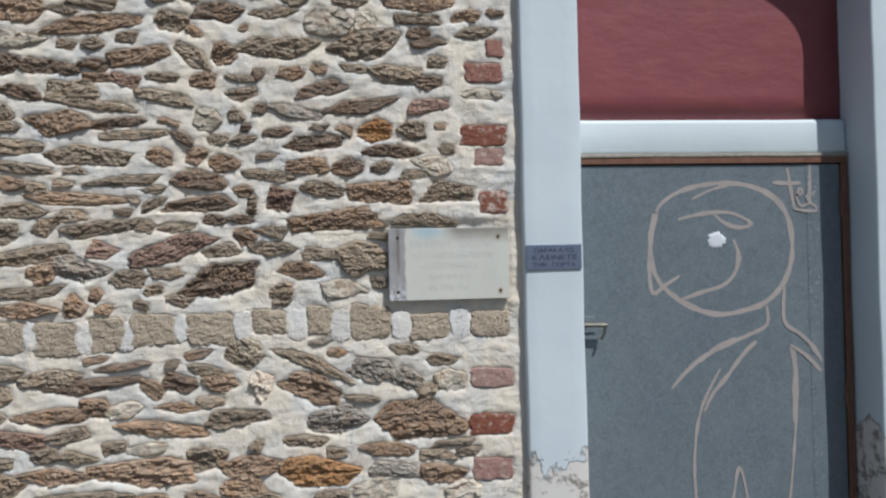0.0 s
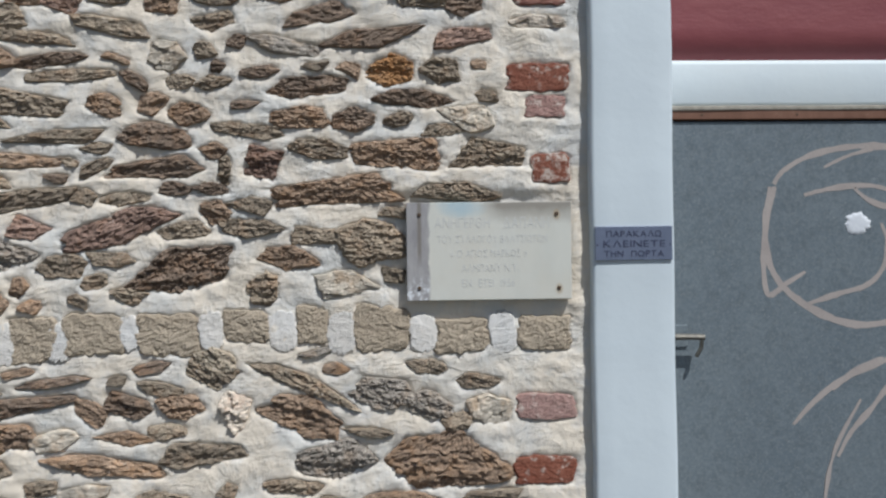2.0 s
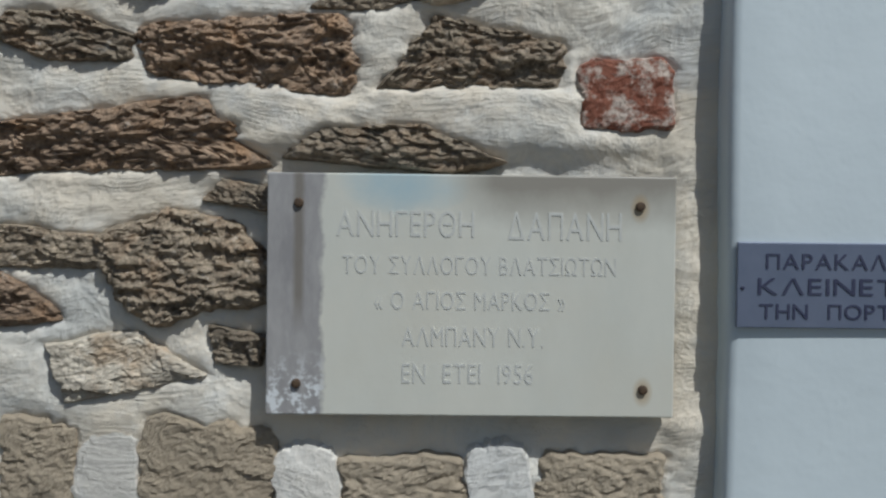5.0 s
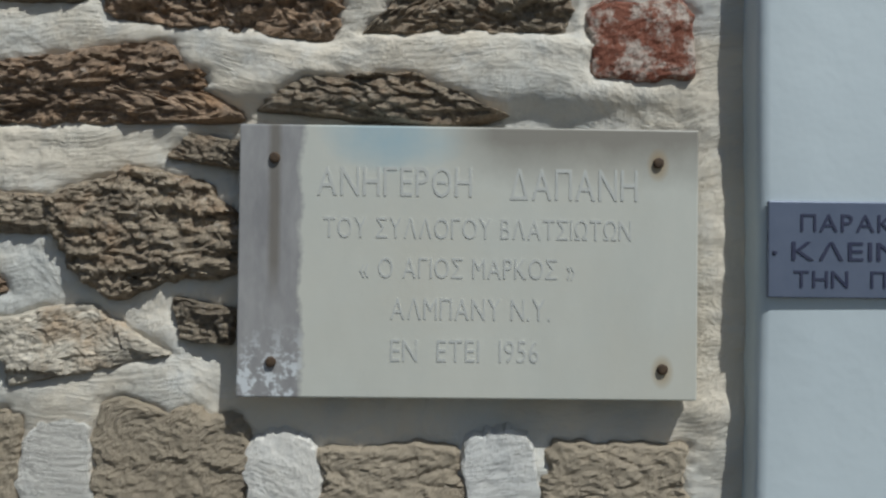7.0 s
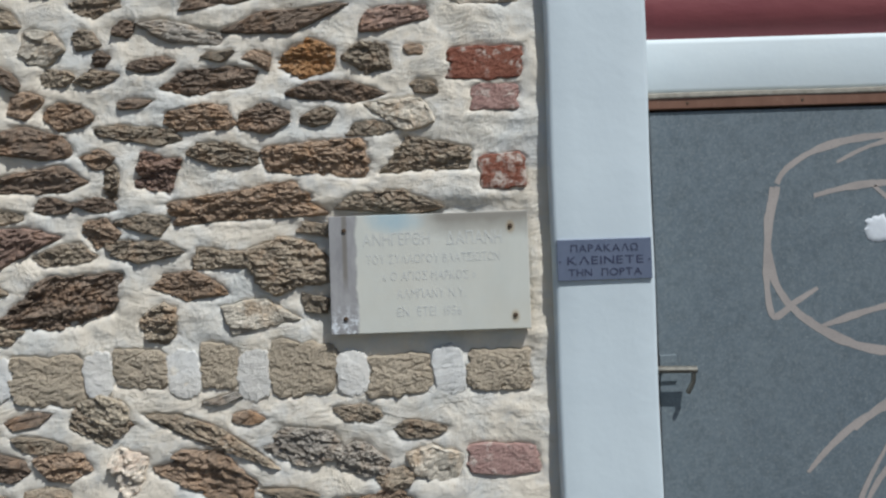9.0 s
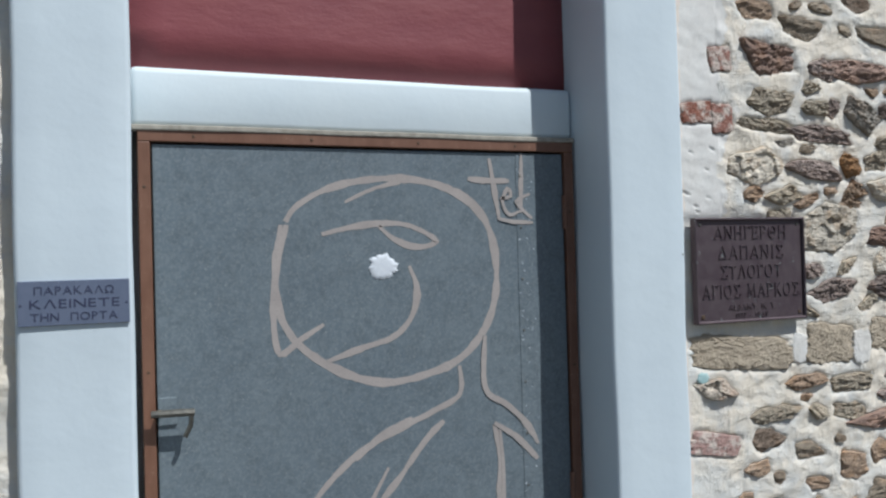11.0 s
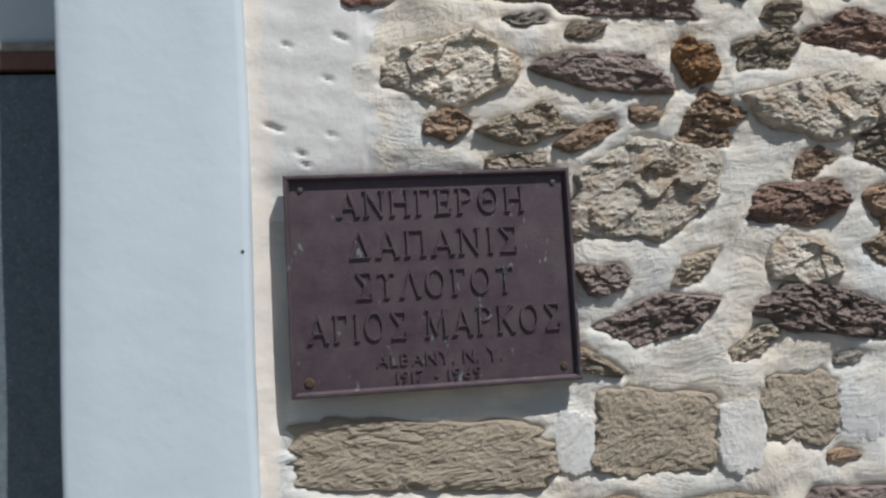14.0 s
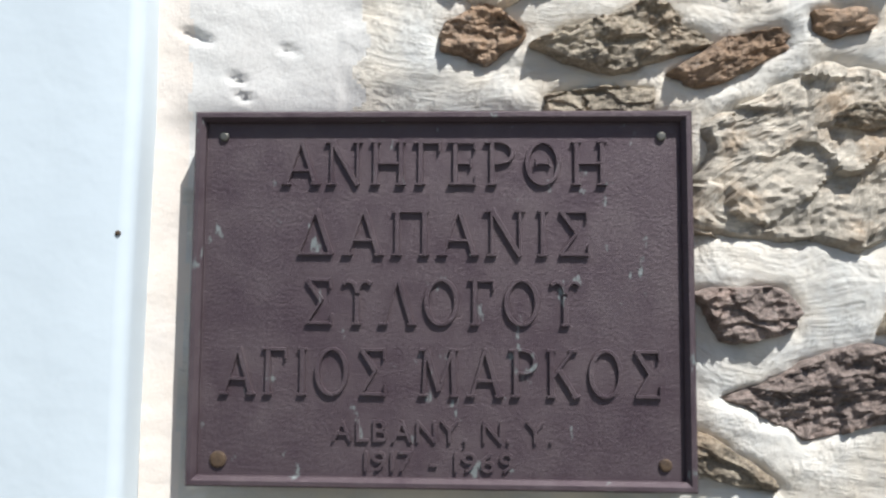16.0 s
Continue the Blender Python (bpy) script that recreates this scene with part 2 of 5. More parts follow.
def marble_mat():
    """White marble with rain stains and a dark weathered strip along its west edge."""
    m = Mat("weathered_white_marble", 0.45)
    x, z = m.axis(0), m.axis(2)
    wob = m.math("MULTIPLY", m.math("SUBTRACT", m.noise(26, 5, 0.65), 0.5), 0.030)
    col = m.mix(m.ramp(m.noise(11, 6, 0.65, m.stretch(1, 1, 0.5)), 0.35, 0.72), (0.665, 0.66, 0.595), (0.60, 0.605, 0.55))
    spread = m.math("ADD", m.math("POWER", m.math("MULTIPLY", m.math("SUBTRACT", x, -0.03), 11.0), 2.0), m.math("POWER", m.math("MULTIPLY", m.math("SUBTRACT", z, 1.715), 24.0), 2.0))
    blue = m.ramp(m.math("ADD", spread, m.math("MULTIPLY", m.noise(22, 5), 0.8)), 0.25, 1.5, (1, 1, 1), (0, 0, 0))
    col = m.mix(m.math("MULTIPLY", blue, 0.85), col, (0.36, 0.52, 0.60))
    warm = m.ramp(m.noise(6, 4), 0.45, 0.7)
    col = m.mix(m.math("MULTIPLY", warm, 0.35), col, (0.62, 0.57, 0.47))
    top = m.math("ADD", m.math("SUBTRACT", z, 1.668), wob)
    stain = m.math("MULTIPLY", m.ramp(m.math("MULTIPLY", top, 15.0), 0.0, 0.7), m.ramp(m.math("MULTIPLY", m.math("SUBTRACT", x, 0.02), 20.0), 0.0, 1.0))
    col = m.mix(m.math("MULTIPLY", stain, 0.9), col, (0.27, 0.245, 0.21))
    edge = m.math("SUBTRACT", -0.104, m.math("ADD", x, wob))
    mask = m.ramp(m.math("MULTIPLY", edge, 60.0), 0.0, 0.35)
    grime = m.mix(m.ramp(m.noise(34, 6, 0.7, m.stretch(1, 1, 0.35)), 0.35, 0.7), (0.25, 0.24, 0.25), (0.40, 0.385, 0.385))
    col = m.mix(m.math("MULTIPLY", mask, 0.92), col, grime)
    run = m.math("ABSOLUTE", m.math("ADD", m.math("SUBTRACT", x, -0.1315), m.math("MULTIPLY", wob, 0.12)))
    streak = m.math("MULTIPLY", m.ramp(m.math("MULTIPLY", run, 100.0), 0.25, 0.75, (1, 1, 1), (0, 0, 0)), m.ramp(m.math("MULTIPLY", m.math("SUBTRACT", z, 1.56), 10.0), 0.0, 0.4))
    col = m.mix(m.math("MULTIPLY", streak, 0.7), col, (0.17, 0.145, 0.115))
    for bx, bz in ((0.2215, 1.6935), (0.2265, 1.503)):
        far = m.math("ADD", m.math("POWER", m.math("MULTIPLY", m.math("SUBTRACT", x, bx), 90.0), 2.0), m.math("POWER", m.math("MULTIPLY", m.math("SUBTRACT", z, bz), 60.0), 2.0))
        col = m.mix(m.math("MULTIPLY", m.ramp(far, 0.1, 1.0, (1, 1, 1), (0, 0, 0)), 0.6), col, (0.40, 0.27, 0.12))
    low = m.math("MULTIPLY", m.ramp(m.math("MULTIPLY", m.math("SUBTRACT", 1.545, z), 14.0), 0.0, 0.6), mask)
    spots = m.ramp(m.noise(60, 6, 0.75), 0.5, 0.55)
    col = m.mix(m.math("MULTIPLY", low, spots), col, (0.70, 0.72, 0.74))
    m.color(col)
    m.bump((m.noise(120, 5, 0.7), 0.15, 0.001))
    return m.m


def bronze_mat():
    m = Mat("dark_bronze", 0.5, 0.35)
    a = m.noise(30, 6, 0.65)
    fine = m.noise(170, 5, 0.7, m.stretch(1, 1, 1.8), 1.5)
    col = m.mix(m.ramp(a, 0.35, 0.7), (0.082, 0.056, 0.066), (0.118, 0.090, 0.096))
    col = m.mix(m.math("MULTIPLY", m.ramp(m.noise(70, 4, 0.6, m.stretch(1, 1, 0.5)), 0.655, 0.70), 0.7), col, (0.28, 0.32, 0.31))
    m.color(col)
    m.bump((fine, 0.5, 0.0015), (m.noise(600, 3), 0.25, 0.0005))
    m.rough(m.ramp(a, 0.3, 0.7, (0.42,) * 3, (0.6,) * 3))
    return m.m


def plain(name, a, b, rough, metal=0.0, scale=60):
    m = Mat(name, rough, metal)
    n = m.noise(scale, 5, 0.65)
    m.color(m.mix(m.ramp(n, 0.35, 0.7), a, b))
    m.bump((n, 0.25, 0.001))
    return m.m


RED, DOOR, FRAME, CHALK = red_mat(), door_mat(), frame_mat(), chalk_mat()
MARBLE, BRONZE = marble_mat(), bronze_mat()
ENGRAVED = plain("engraved_marble_groove", (0.60, 0.60, 0.565), (0.54, 0.545, 0.52), 0.6)
PLATE = plain("blue_grey_sign_plate", (0.155, 0.185, 0.265), (0.18, 0.21, 0.295), 0.35, 0.3, 30)
INK = plain("dark_blue_lettering", (0.035, 0.04, 0.085), (0.05, 0.055, 0.10), 0.5)
STEEL = plain("worn_steel", (0.14, 0.135, 0.12), (0.24, 0.225, 0.19), 0.4, 0.8)
RUST = plain("rusty_bolt", (0.075, 0.05, 0.035), (0.13, 0.085, 0.05), 0.75, 0.3, 200)
BLOB = plain("white_paint_blob", (0.72, 0.75, 0.78), (0.62, 0.65, 0.70), 0.8, 0.0, 90)
LIP = plain("grey_cement_lip", (0.26, 0.24, 0.20), (0.44, 0.40, 0.34), 0.9, 0.0, 40)
TEAL = plain("faded_teal_paint", (0.33, 0.50, 0.50), (0.45, 0.58, 0.57), 0.85, 0.0, 40)
GROUND = plain("worn_stone_paving", (0.085, 0.082, 0.076), (0.115, 0.11, 0.10), 0.9, 0.0, 7)

# ---- building helpers ----


def mesh_object(name, verts, faces, material, parent=None, label="", smooth=False):
    me = bpy.data.meshes.new(name)
    me.from_pydata(verts, [], faces)
    me.materials.append(material)
    me.update()
    if smooth:
        me.shade_smooth()
    ob = new(name, me)
    if parent:
        ob.parent = parent
    if label:
        ob["label"] = label
    return ob


def part(name, bm, material, parent=None, label="", smooth=False):
    me = bpy.data.meshes.new(name)
    bm.to_mesh(me)
    bm.free()
    me.materials.append(material)
    if smooth:
        me.shade_smooth()
    ob = new(name, me)
    if parent:
        ob.parent = parent
    if label:
        ob["label"] = label
    return ob


def box(x0, x1, y0, y1, z0, z1, bevel=0.0, cuts=0, wobble=0.0, seg=2):
    """A box, bevelled, cut into smaller faces and made uneven as hand-laid plaster is."""
    bm = bmesh.new()
    bmesh.ops.create_cube(bm, size=1, matrix=Matrix.Translation(((x0 + x1) / 2, (y0 + y1) / 2, (z0 + z1) / 2)) @ Matrix.Diagonal((x1 - x0, y1 - y0, z1 - z0, 1)))
    if cuts:
        for ax, lo, hi in ((0, x0, x1), (1, y0, y1), (2, z0, z1)):
            n = max(1, int((hi - lo) / cuts))
            for i in range(1, n):
                no = Vector((0, 0, 0))
                no[ax] = 1
                co = Vector((0, 0, 0))
                co[ax] = lo + (hi - lo) * i / n
                bmesh.ops.bisect_plane(bm, geom=bm.verts[:] + bm.edges[:] + bm.faces[:], plane_co=co, plane_no=no)
    if bevel:
        sharp = [e for e in bm.edges if len(e.link_faces) == 2 and e.calc_face_angle(0) > 1]
        bmesh.ops.bevel(bm, geom=sharp, offset=bevel, segments=seg, profile=0.5, affect="EDGES")
    if wobble:
        for v in bm.verts:
            p = v.co * 3.1
            v.co += wobble * Vector((noise.noise(p), noise.noise(p + Vector((7, 3, 1))), noise.noise(p + Vector((1, 9, 4)))))
    return bm


def tube(points, r, sides=8):
    """A round bar along points."""
    bm = bmesh.new()
    rings = []
    for i, p in enumerate(points):
        p = Vector(p)
        d = (Vector(points[min(i + 1, len(points) - 1)]) - Vector(points[max(i - 1, 0)])).normalized()
        q = d.to_track_quat("Z", "Y")
        rings.append([bm.verts.new(p + q @ Vector((r * math.cos(a), r * math.sin(a), 0))) for a in (2 * math.pi * k / sides for k in range(sides))])
    for a, b in zip(rings, rings[1:]):
        for k in range(sides):
            bm.faces.new((a[k], a[(k + 1) % sides], b[(k + 1) % sides], b[k]))
    bm.faces.new(rings[0][::-1])
    bm.faces.new(rings[-1])
    bmesh.ops.recalc_face_normals(bm, faces=bm.faces[:])
    return bm


def knob(x, y, z, r, depth, sides=14):
    """A domed round head that faces the street."""
    bm = bmesh.new()
    prof = ((r, depth), (r, 0.35 * depth), (0.8 * r, 0.1 * depth), (0.45 * r, 0.0))
    rings = [[bm.verts.new((x + q * math.cos(a), y - depth + d, z + q * math.sin(a))) for a in (2 * math.pi * k / sides for k in range(sides))] for q, d in prof]
    for a, b in zip(rings, rings[1:]):
        for k in range(sides):
            bm.faces.new((a[k], a[(k + 1) % sides], b[(k + 1) % sides], b[k]))
    bm.faces.new(rings[-1])
    bmesh.ops.recalc_face_normals(bm, faces=bm.faces[:])
    return bm


ALIKE = str.maketrans("ΑΒΕΗΙΚΜΝΟΡΤΥ", "ABEHIKMNOPTY")  # capitals drawn alike in both alphabets


def glyph(ch):
    """The mesh of one character of the built-in font, flat in x and y, a unit thick, and its right edge after a bar."""
    cu = bpy.data.curves.new("text", "FONT")
    cu.body, cu.resolution_u, cu.extrude = ch, 4, 0.5
    tmp = bpy.data.objects.new("text", cu)
    scene.collection.objects.link(tmp)
    me = bpy.data.meshes.new_from_object(tmp.evaluated_get(bpy.context.evaluated_depsgraph_get()))
    bpy.data.objects.remove(tmp)
    bpy.data.curves.remove(cu)
    return me


def letters(text, x, y, z, height, depth, material, parent, width, gap=0.13):
    """A line of capitals on an upright face, each a part: x the middle, z the foot line, width the whole line's."""
    row, at = [], 0.0
    for ch in text:
        if ch == " ":
            at += 0.36
            continue
        me = glyph(ch.translate(ALIKE))
        xs = [v.co.x for v in me.vertices]
        row.append((me, at - min(xs)))
        at += max(xs) - min(xs) + gap
    at -= gap
    kx, k = width / at, height / 0.70
    for me, off in row:
        tall = max(v.co.y for v in me.vertices)
        ky = height / tall if tall > 0.6 else k
        for v in me.vertices:
            v.co = (x - width / 2 + (v.co.x + off) * kx, y - depth / 2 - v.co.z * depth, z + v.co.y * ky)
        me.materials.clear()
        me.materials.append(material)
        ob = new("letter", me)
        ob.parent = parent


def empty(name, label, category, kind="", group=""):
    return tagged(new(name), label, category, group, kind)


# ---- ground ----
FACE = 2.56  # the mortar face of both rubble walls
ground = part("ground", box(-60, 60, -60, 60, -0.2, 0.0), GROUND)
tagged(ground, "worn grey stone paving before the building", "ground", kind="structure")

# ---- the doorway: painted surround, lintel, red panel ----
surround = empty("door_surround", "bluish-white painted plaster surround, flaking low down", "door surround", "structure")
part("jamb", box(0.31, 0.526, 2.52, 2.80, 0.0, 2.80, 0.011, 0.05, 0.004, 3), WHITE, surround, "white pier whose paint flakes off near the foot", True)
part("jamb", box(1.650, 1.879, 2.52, 2.80, 0.0, 2.80, 0.011, 0.05, 0.004, 3), WHITE, surround, "white pier whose paint flakes off near the foot", True)


def arch_ring(cx, z0, a, b, a2, b2, y0, y1, n=28):
    """A low arched band between two half ellipses."""
    bm = bmesh.new()
    rows = []
    for i in range(n + 1):
        t = math.pi * i / n
        c, s = math.cos(t), math.sin(t)
        rows.append([bm.verts.new(p) for p in ((cx + a * c, y0, z0 + b * s), (cx + a2 * c, y0, z0 + b2 * s), (cx + a2 * c, y1, z0 + b2 * s), (cx + a * c, y1, z0 + b * s))])
    for p, q in zip(rows, rows[1:]):
        for k in range(4):
            bm.faces.new((p[k], q[k], q[(k + 1) % 4], p[(k + 1) % 4]))
    bm.faces.new(rows[0])
    bm.faces.new(rows[-1][::-1])
    bmesh.ops.recalc_face_normals(bm, faces=bm.faces[:])
    return bm


part("arch", arch_ring(1.0945, 2.80, 0.56, 0.29, 0.785, 0.52, 2.52, 2.80), WHITE_LINTEL, surround)
part("lintel", box(0.526, 1.650, 2.69, 2.80, 1.995, 2.132, 0.016, 0.06, 0.004, 3), WHITE_LINTEL, surround, "white painted lintel over the door", True)
part("panel", box(0.50, 1.68, 2.728, 2.80, 2.122, 3.12, 0.0, 0.1, 0.003), RED, surround, "dark red painted panel under the arch", True)
part("cement_lip", box(0.528, 1.648, 2.679, 2.72, 1.986, 1.999, 0.003, 0.03, 0.003), LIP, surround, "rough cement lip under the lintel")

part("nail", knob(1.869, 2.5205, 1.677, 0.0022, 0.003, 8), RUST, surround, "small rusty nail head")

# ---- the door ----
door = empty("door_1", "closed grey steel door with chalk scribbles, in a brown frame", "door", "structure")
part("frame_head", box(0.541, 1.644, 2.682, 2.74, 1.961, 1.987, 0.002), FRAME, door, "brown painted steel frame")
part("frame_post", box(0.541, 0.567, 2.682, 2.74, 0.0, 1.9605, 0.002), FRAME, door, "brown painted steel frame")
part("frame_post", box(1.617, 1.644, 2.682, 2.74, 0.0, 1.9605, 0.002), FRAME, door, "brown painted steel frame")
leaf = part("door_leaf", box(0.571, 1.614, 2.690, 2.73, 0.012, 1.956, 0.002), DOOR, door, "grey-blue speckled sheet steel leaf")
part("cover_strip", box(1.473, 1.611, 2.6886, 2.6899, 0.014, 1.950, 0.0008), DOOR, leaf, "overlapping steel strip along the hinge side")
for k in range(14):
    part("rivet", knob(1.484, 2.6886, 0.14 + 0.135 * k, 0.0032, 0.002, 8), STEEL, leaf)
for x in (0.66, 0.93, 1.20, 1.47):
    part("screw", knob(x, 2.682, 1.974, 0.0036, 0.0014, 10), RUST, door)
for z in (0.45, 0.95, 1.45, 1.86):
    part("screw", knob(0.553, 2.682, z, 0.0034, 0.0014, 10), RUST, door)
    part("screw", knob(1.630, 2.682, z - 0.06, 0.0034, 0.0014, 10), RUST, door)
for z in (0.30, 1.06, 1.80):
    part("hinge", tube([(1.6155, 2.684, z - 0.045), (1.6155, 2.684, z + 0.045)], 0.0075, 10), FRAME, door, "round steel hinge painted brown")
handle = part("door_handle", tube([(0.556, 2.655, 1.362), (0.60, 2.652, 1.3615), (0.646, 2.652, 1.360)], 0.0085), STEEL, door, "short steel bolt handle")
part("stem", tube([(0.575, 2.655, 1.361), (0.575, 2.692, 1.361)], 0.007), STEEL, handle)
# dark bar shaped as the shadow that falls down and left from the handle
part("keeper", tube([(0.640, 2.652, 1.358), (0.638, 2.655, 1.332), (0.626, 2.660, 1.306)], 0.0055), STEEL, handle)
part("lock_plate", box(0.5715, 0.612, 2.684, 2.6895, 1.330, 1.392, 0.002), DOOR, handle)

# ---- paint flecks and chalk on the door ----
rng = random.Random(5)
_v, _f = [], []
for _ in range(90):
    _x, _z, _r = 1.476 + 0.045 * rng.random() ** 1.5, rng.uniform(0.7, 1.93), rng.uniform(0.0007, 0.0019)
    _n, _a = len(_v), rng.uniform(0, 6.28)
    for _k in range(5):
        _q = _r * rng.uniform(0.6, 1.3)
        _v.append((_x + _q * math.cos(_a + 1.2566 * _k), 2.6884, _z + 1.3 * _q * math.sin(_a + 1.2566 * _k)))
    _v.append((_x, 2.6879, _z))
    _f += [(_n + (_k + 1) % 5, _n + _k, _n + 5) for _k in range(5)]
tagged(mesh_object("paint_flecks", _v, _f, BLOB, leaf, "tiny white paint flecks along the riveted strip"), kind="stuff")


def chalk(points, w=0.014, parent=leaf, y=2.6896, name="chalk_line", ends=0.6):
    """A chalk stroke of uneven width through a few bends, smoothed."""
    pts = [Vector((x, 0, z)) for x, z in points]
    fine = []
    for i in range(len(pts) - 1):
        p0, p1, p2, p3 = pts[max(i - 1, 0)], pts[i], pts[i + 1], pts[min(i + 2, len(pts) - 1)]
        n = max(3, int((p2 - p1).length / 0.012))
        for k in range(n):
            t = k / n
            fine.append(0.5 * (2 * p1 + (p2 - p0) * t + (2 * p0 - 5 * p1 + 4 * p2 - p3) * t * t + (3 * p1 - p0 - 3 * p2 + p3) * t ** 3))
    fine.append(pts[-1])
    verts, faces, off = [], [], rng.random() * 50
    if max(p.x for p in pts) > 1.46:
        y = 2.6883
    y -= 0.00007 * sum(o.name.startswith("chalk") for o in leaf.children)
    for i, p in enumerate(fine):
        d = (fine[min(i + 1, len(fine) - 1)] - fine[max(i - 1, 0)]).normalized()
        nrm = Vector((-d.z, 0, d.x))
        s = i / (len(fine) - 1)
        half = 0.5 * w * (0.85 + 0.45 * noise.noise((off, i * 0.23, 0)))
        half *= ends + (1 - ends) * min(1, 6 * s, 6 * (1 - s)) if ends < 1 else 1
        for sgn in (1, -1):
            q = p + nrm * half * sgn * (1 + 0.25 * noise.noise((off + sgn, i * 0.9, 3)))
            verts += [(q.x, y, q.z), (q.x, 2.691, q.z)]
    for i in range(len(fine) - 1):
        a, b = 4 * i, 4 * i + 4
        faces += [(a, b, b + 2, a + 2), (a, a + 1, b + 1, b), (a + 2, b + 2, b + 3, a + 3)]
    return mesh_object(name, verts, faces, CHALK, parent, "pale pinkish chalk stroke")


chalk([(0.866, 1.773), (0.842, 1.675), (0.843, 1.576), (0.876, 1.505), (0.937, 1.449), (1.018, 1.405), (1.108, 1.383), (1.210, 1.396), (1.299, 1.428), (1.366, 1.492), (1.402, 1.573), (1.409, 1.663), (1.393, 1.754), (1.346, 1.822), (1.266, 1.866), (1.164, 1.885), (1.055, 1.880), (0.957, 1.855), (0.889, 1.815), (0.864, 1.780)], 0.023)
chalk([(1.163, 1.881), (1.077, 1.858), (1.008, 1.826)], 0.012)
chalk([(0.852, 1.773), (0.837, 1.661), (0.831, 1.549), (0.844, 1.471), (0.895, 1.502), (0.950, 1.534)], 0.018)
chalk([(0.950, 1.749), (1.013, 1.764), (1.089, 1.774), (1.166, 1.770), (1.232, 1.740), (1.240, 1.723), (1.188, 1.715), (1.134, 1.734), (1.094, 1.767)], 0.018)
chalk([(1.170, 1.668), (1.189, 1.609), (1.174, 1.544), (1.126, 1.495), (1.049, 1.473), (0.956, 1.445)], 0.018)
chalk([(1.298, 1.411), (1.297, 1.339), (1.224, 1.302), (1.121, 1.262), (1.029, 1.218), (0.961, 1.164), (0.908, 1.108)], 0.018)
chalk([(1.168, 1.289), (1.090, 1.257), (1.021, 1.204)], 0.018)
chalk([(1.252, 1.275), (1.199, 1.230), (1.127, 1.143), (1.073, 1.085), (1.034, 1.016)], 0.018)
chalk([(1.371, 1.484), (1.368, 1.349), (1.430, 1.299), (1.482, 1.248), (1.517, 1.190)], 0.018)
chalk([(1.391, 1.256), (1.456, 1.212), (1.514, 1.151)], 0.018)
chalk([(1.391, 1.253), (1.406, 1.163), (1.401, 1.069), (1.398, 0.957)], 0.018)
chalk([(1.397, 1.941), (1.409, 1.865), (1.422, 1.780)], 0.016)
chalk([(1.335, 1.887), (1.392, 1.883), (1.453, 1.883)], 0.016)
chalk([(1.425, 1.836), (1.456, 1.843), (1.448, 1.863), (1.432, 1.829), (1.450, 1.794), (1.483, 1.804)], 0.011)
chalk([(1.490, 1.958), (1.487, 1.882), (1.485, 1.799)], 0.012)
chalk([(1.513, 1.849), (1.473, 1.828), (1.517, 1.784)], 0.011)
chalk([(1.418, 1.784), (1.462, 1.776), (1.520, 1.773)], 0.011)
chalk([(1.102, 1.175), (1.021, 1.023), (0.990, 0.844), (0.995, 0.653), (1.014, 0.489)], 0.013)
chalk([(1.406, 1.250), (1.413, 1.090), (1.391, 0.837), (1.365, 0.620)], 0.012)
chalk([(1.134, 0.642), (1.169, 0.796), (1.206, 0.635)], 0.012)


def blob(cx, cz, r, y, material, parent, name, label, seed):
    """A dab of paint with a ragged rim."""
    n = 60
    verts, faces = [(cx, y - 0.0022, cz)], []
    for ring, h in ((0.6, 0.0022), (0.92, 0.0016), (1.0, -0.001)):
        for k in range(n):
            a = 2 * math.pi * k / n
            q = r * ring * (1 + 0.3 * noise.noise((2.2 * math.cos(a), 2.2 * math.sin(a), seed)) + 0.22 * noise.noise((7 * math.cos(a), 7 * math.sin(a), seed + 5)))
            verts.append((cx + 1.18 * q * math.cos(a), y - h, cz + q * math.sin(a)))
    for k in range(n):
        j = (k + 1) % n
        faces.append((0, 1 + j, 1 + k))
        for s in (0, 1):
            faces.append((1 + s * n + k, 1 + s * n + j, 1 + s * n + n + j, 1 + s * n + n + k))
    return mesh_object(name, verts, faces, material, parent, label, True)


blob(1.101, 1.667, 0.032, 2.690, BLOB, leaf, "paint_blob", "white splash of paint on the door", 3.0)

# ---- blue notice plate ----
notice = tagged(part("notice_plate", box(0.316, 0.516, 2.5135, 2.5185, 1.5735, 1.6605, 0.001), PLATE),
                "small blue-grey notice plate with dark Greek capitals, on the white pier", "sign")
letters("ΠΑΡΑΚΑΛΩ", 0.416, 2.5135, 1.6335, 0.0155, 0.0008, INK, notice, 0.142)
letters("ΚΛΕΙΝΕΤΕ", 0.417, 2.5135, 1.6075, 0.0165, 0.0008, INK, notice, 0.160)
letters("ΤΗΝ  ΠΟΡΤΑ", 0.416, 2.5135, 1.5830, 0.0150, 0.0008, INK, notice, 0.154)
for x in (0.3215, 0.5105):
    part("screw", knob(x, 2.5135, 1.614, 0.0022, 0.0012, 8), INK, notice)

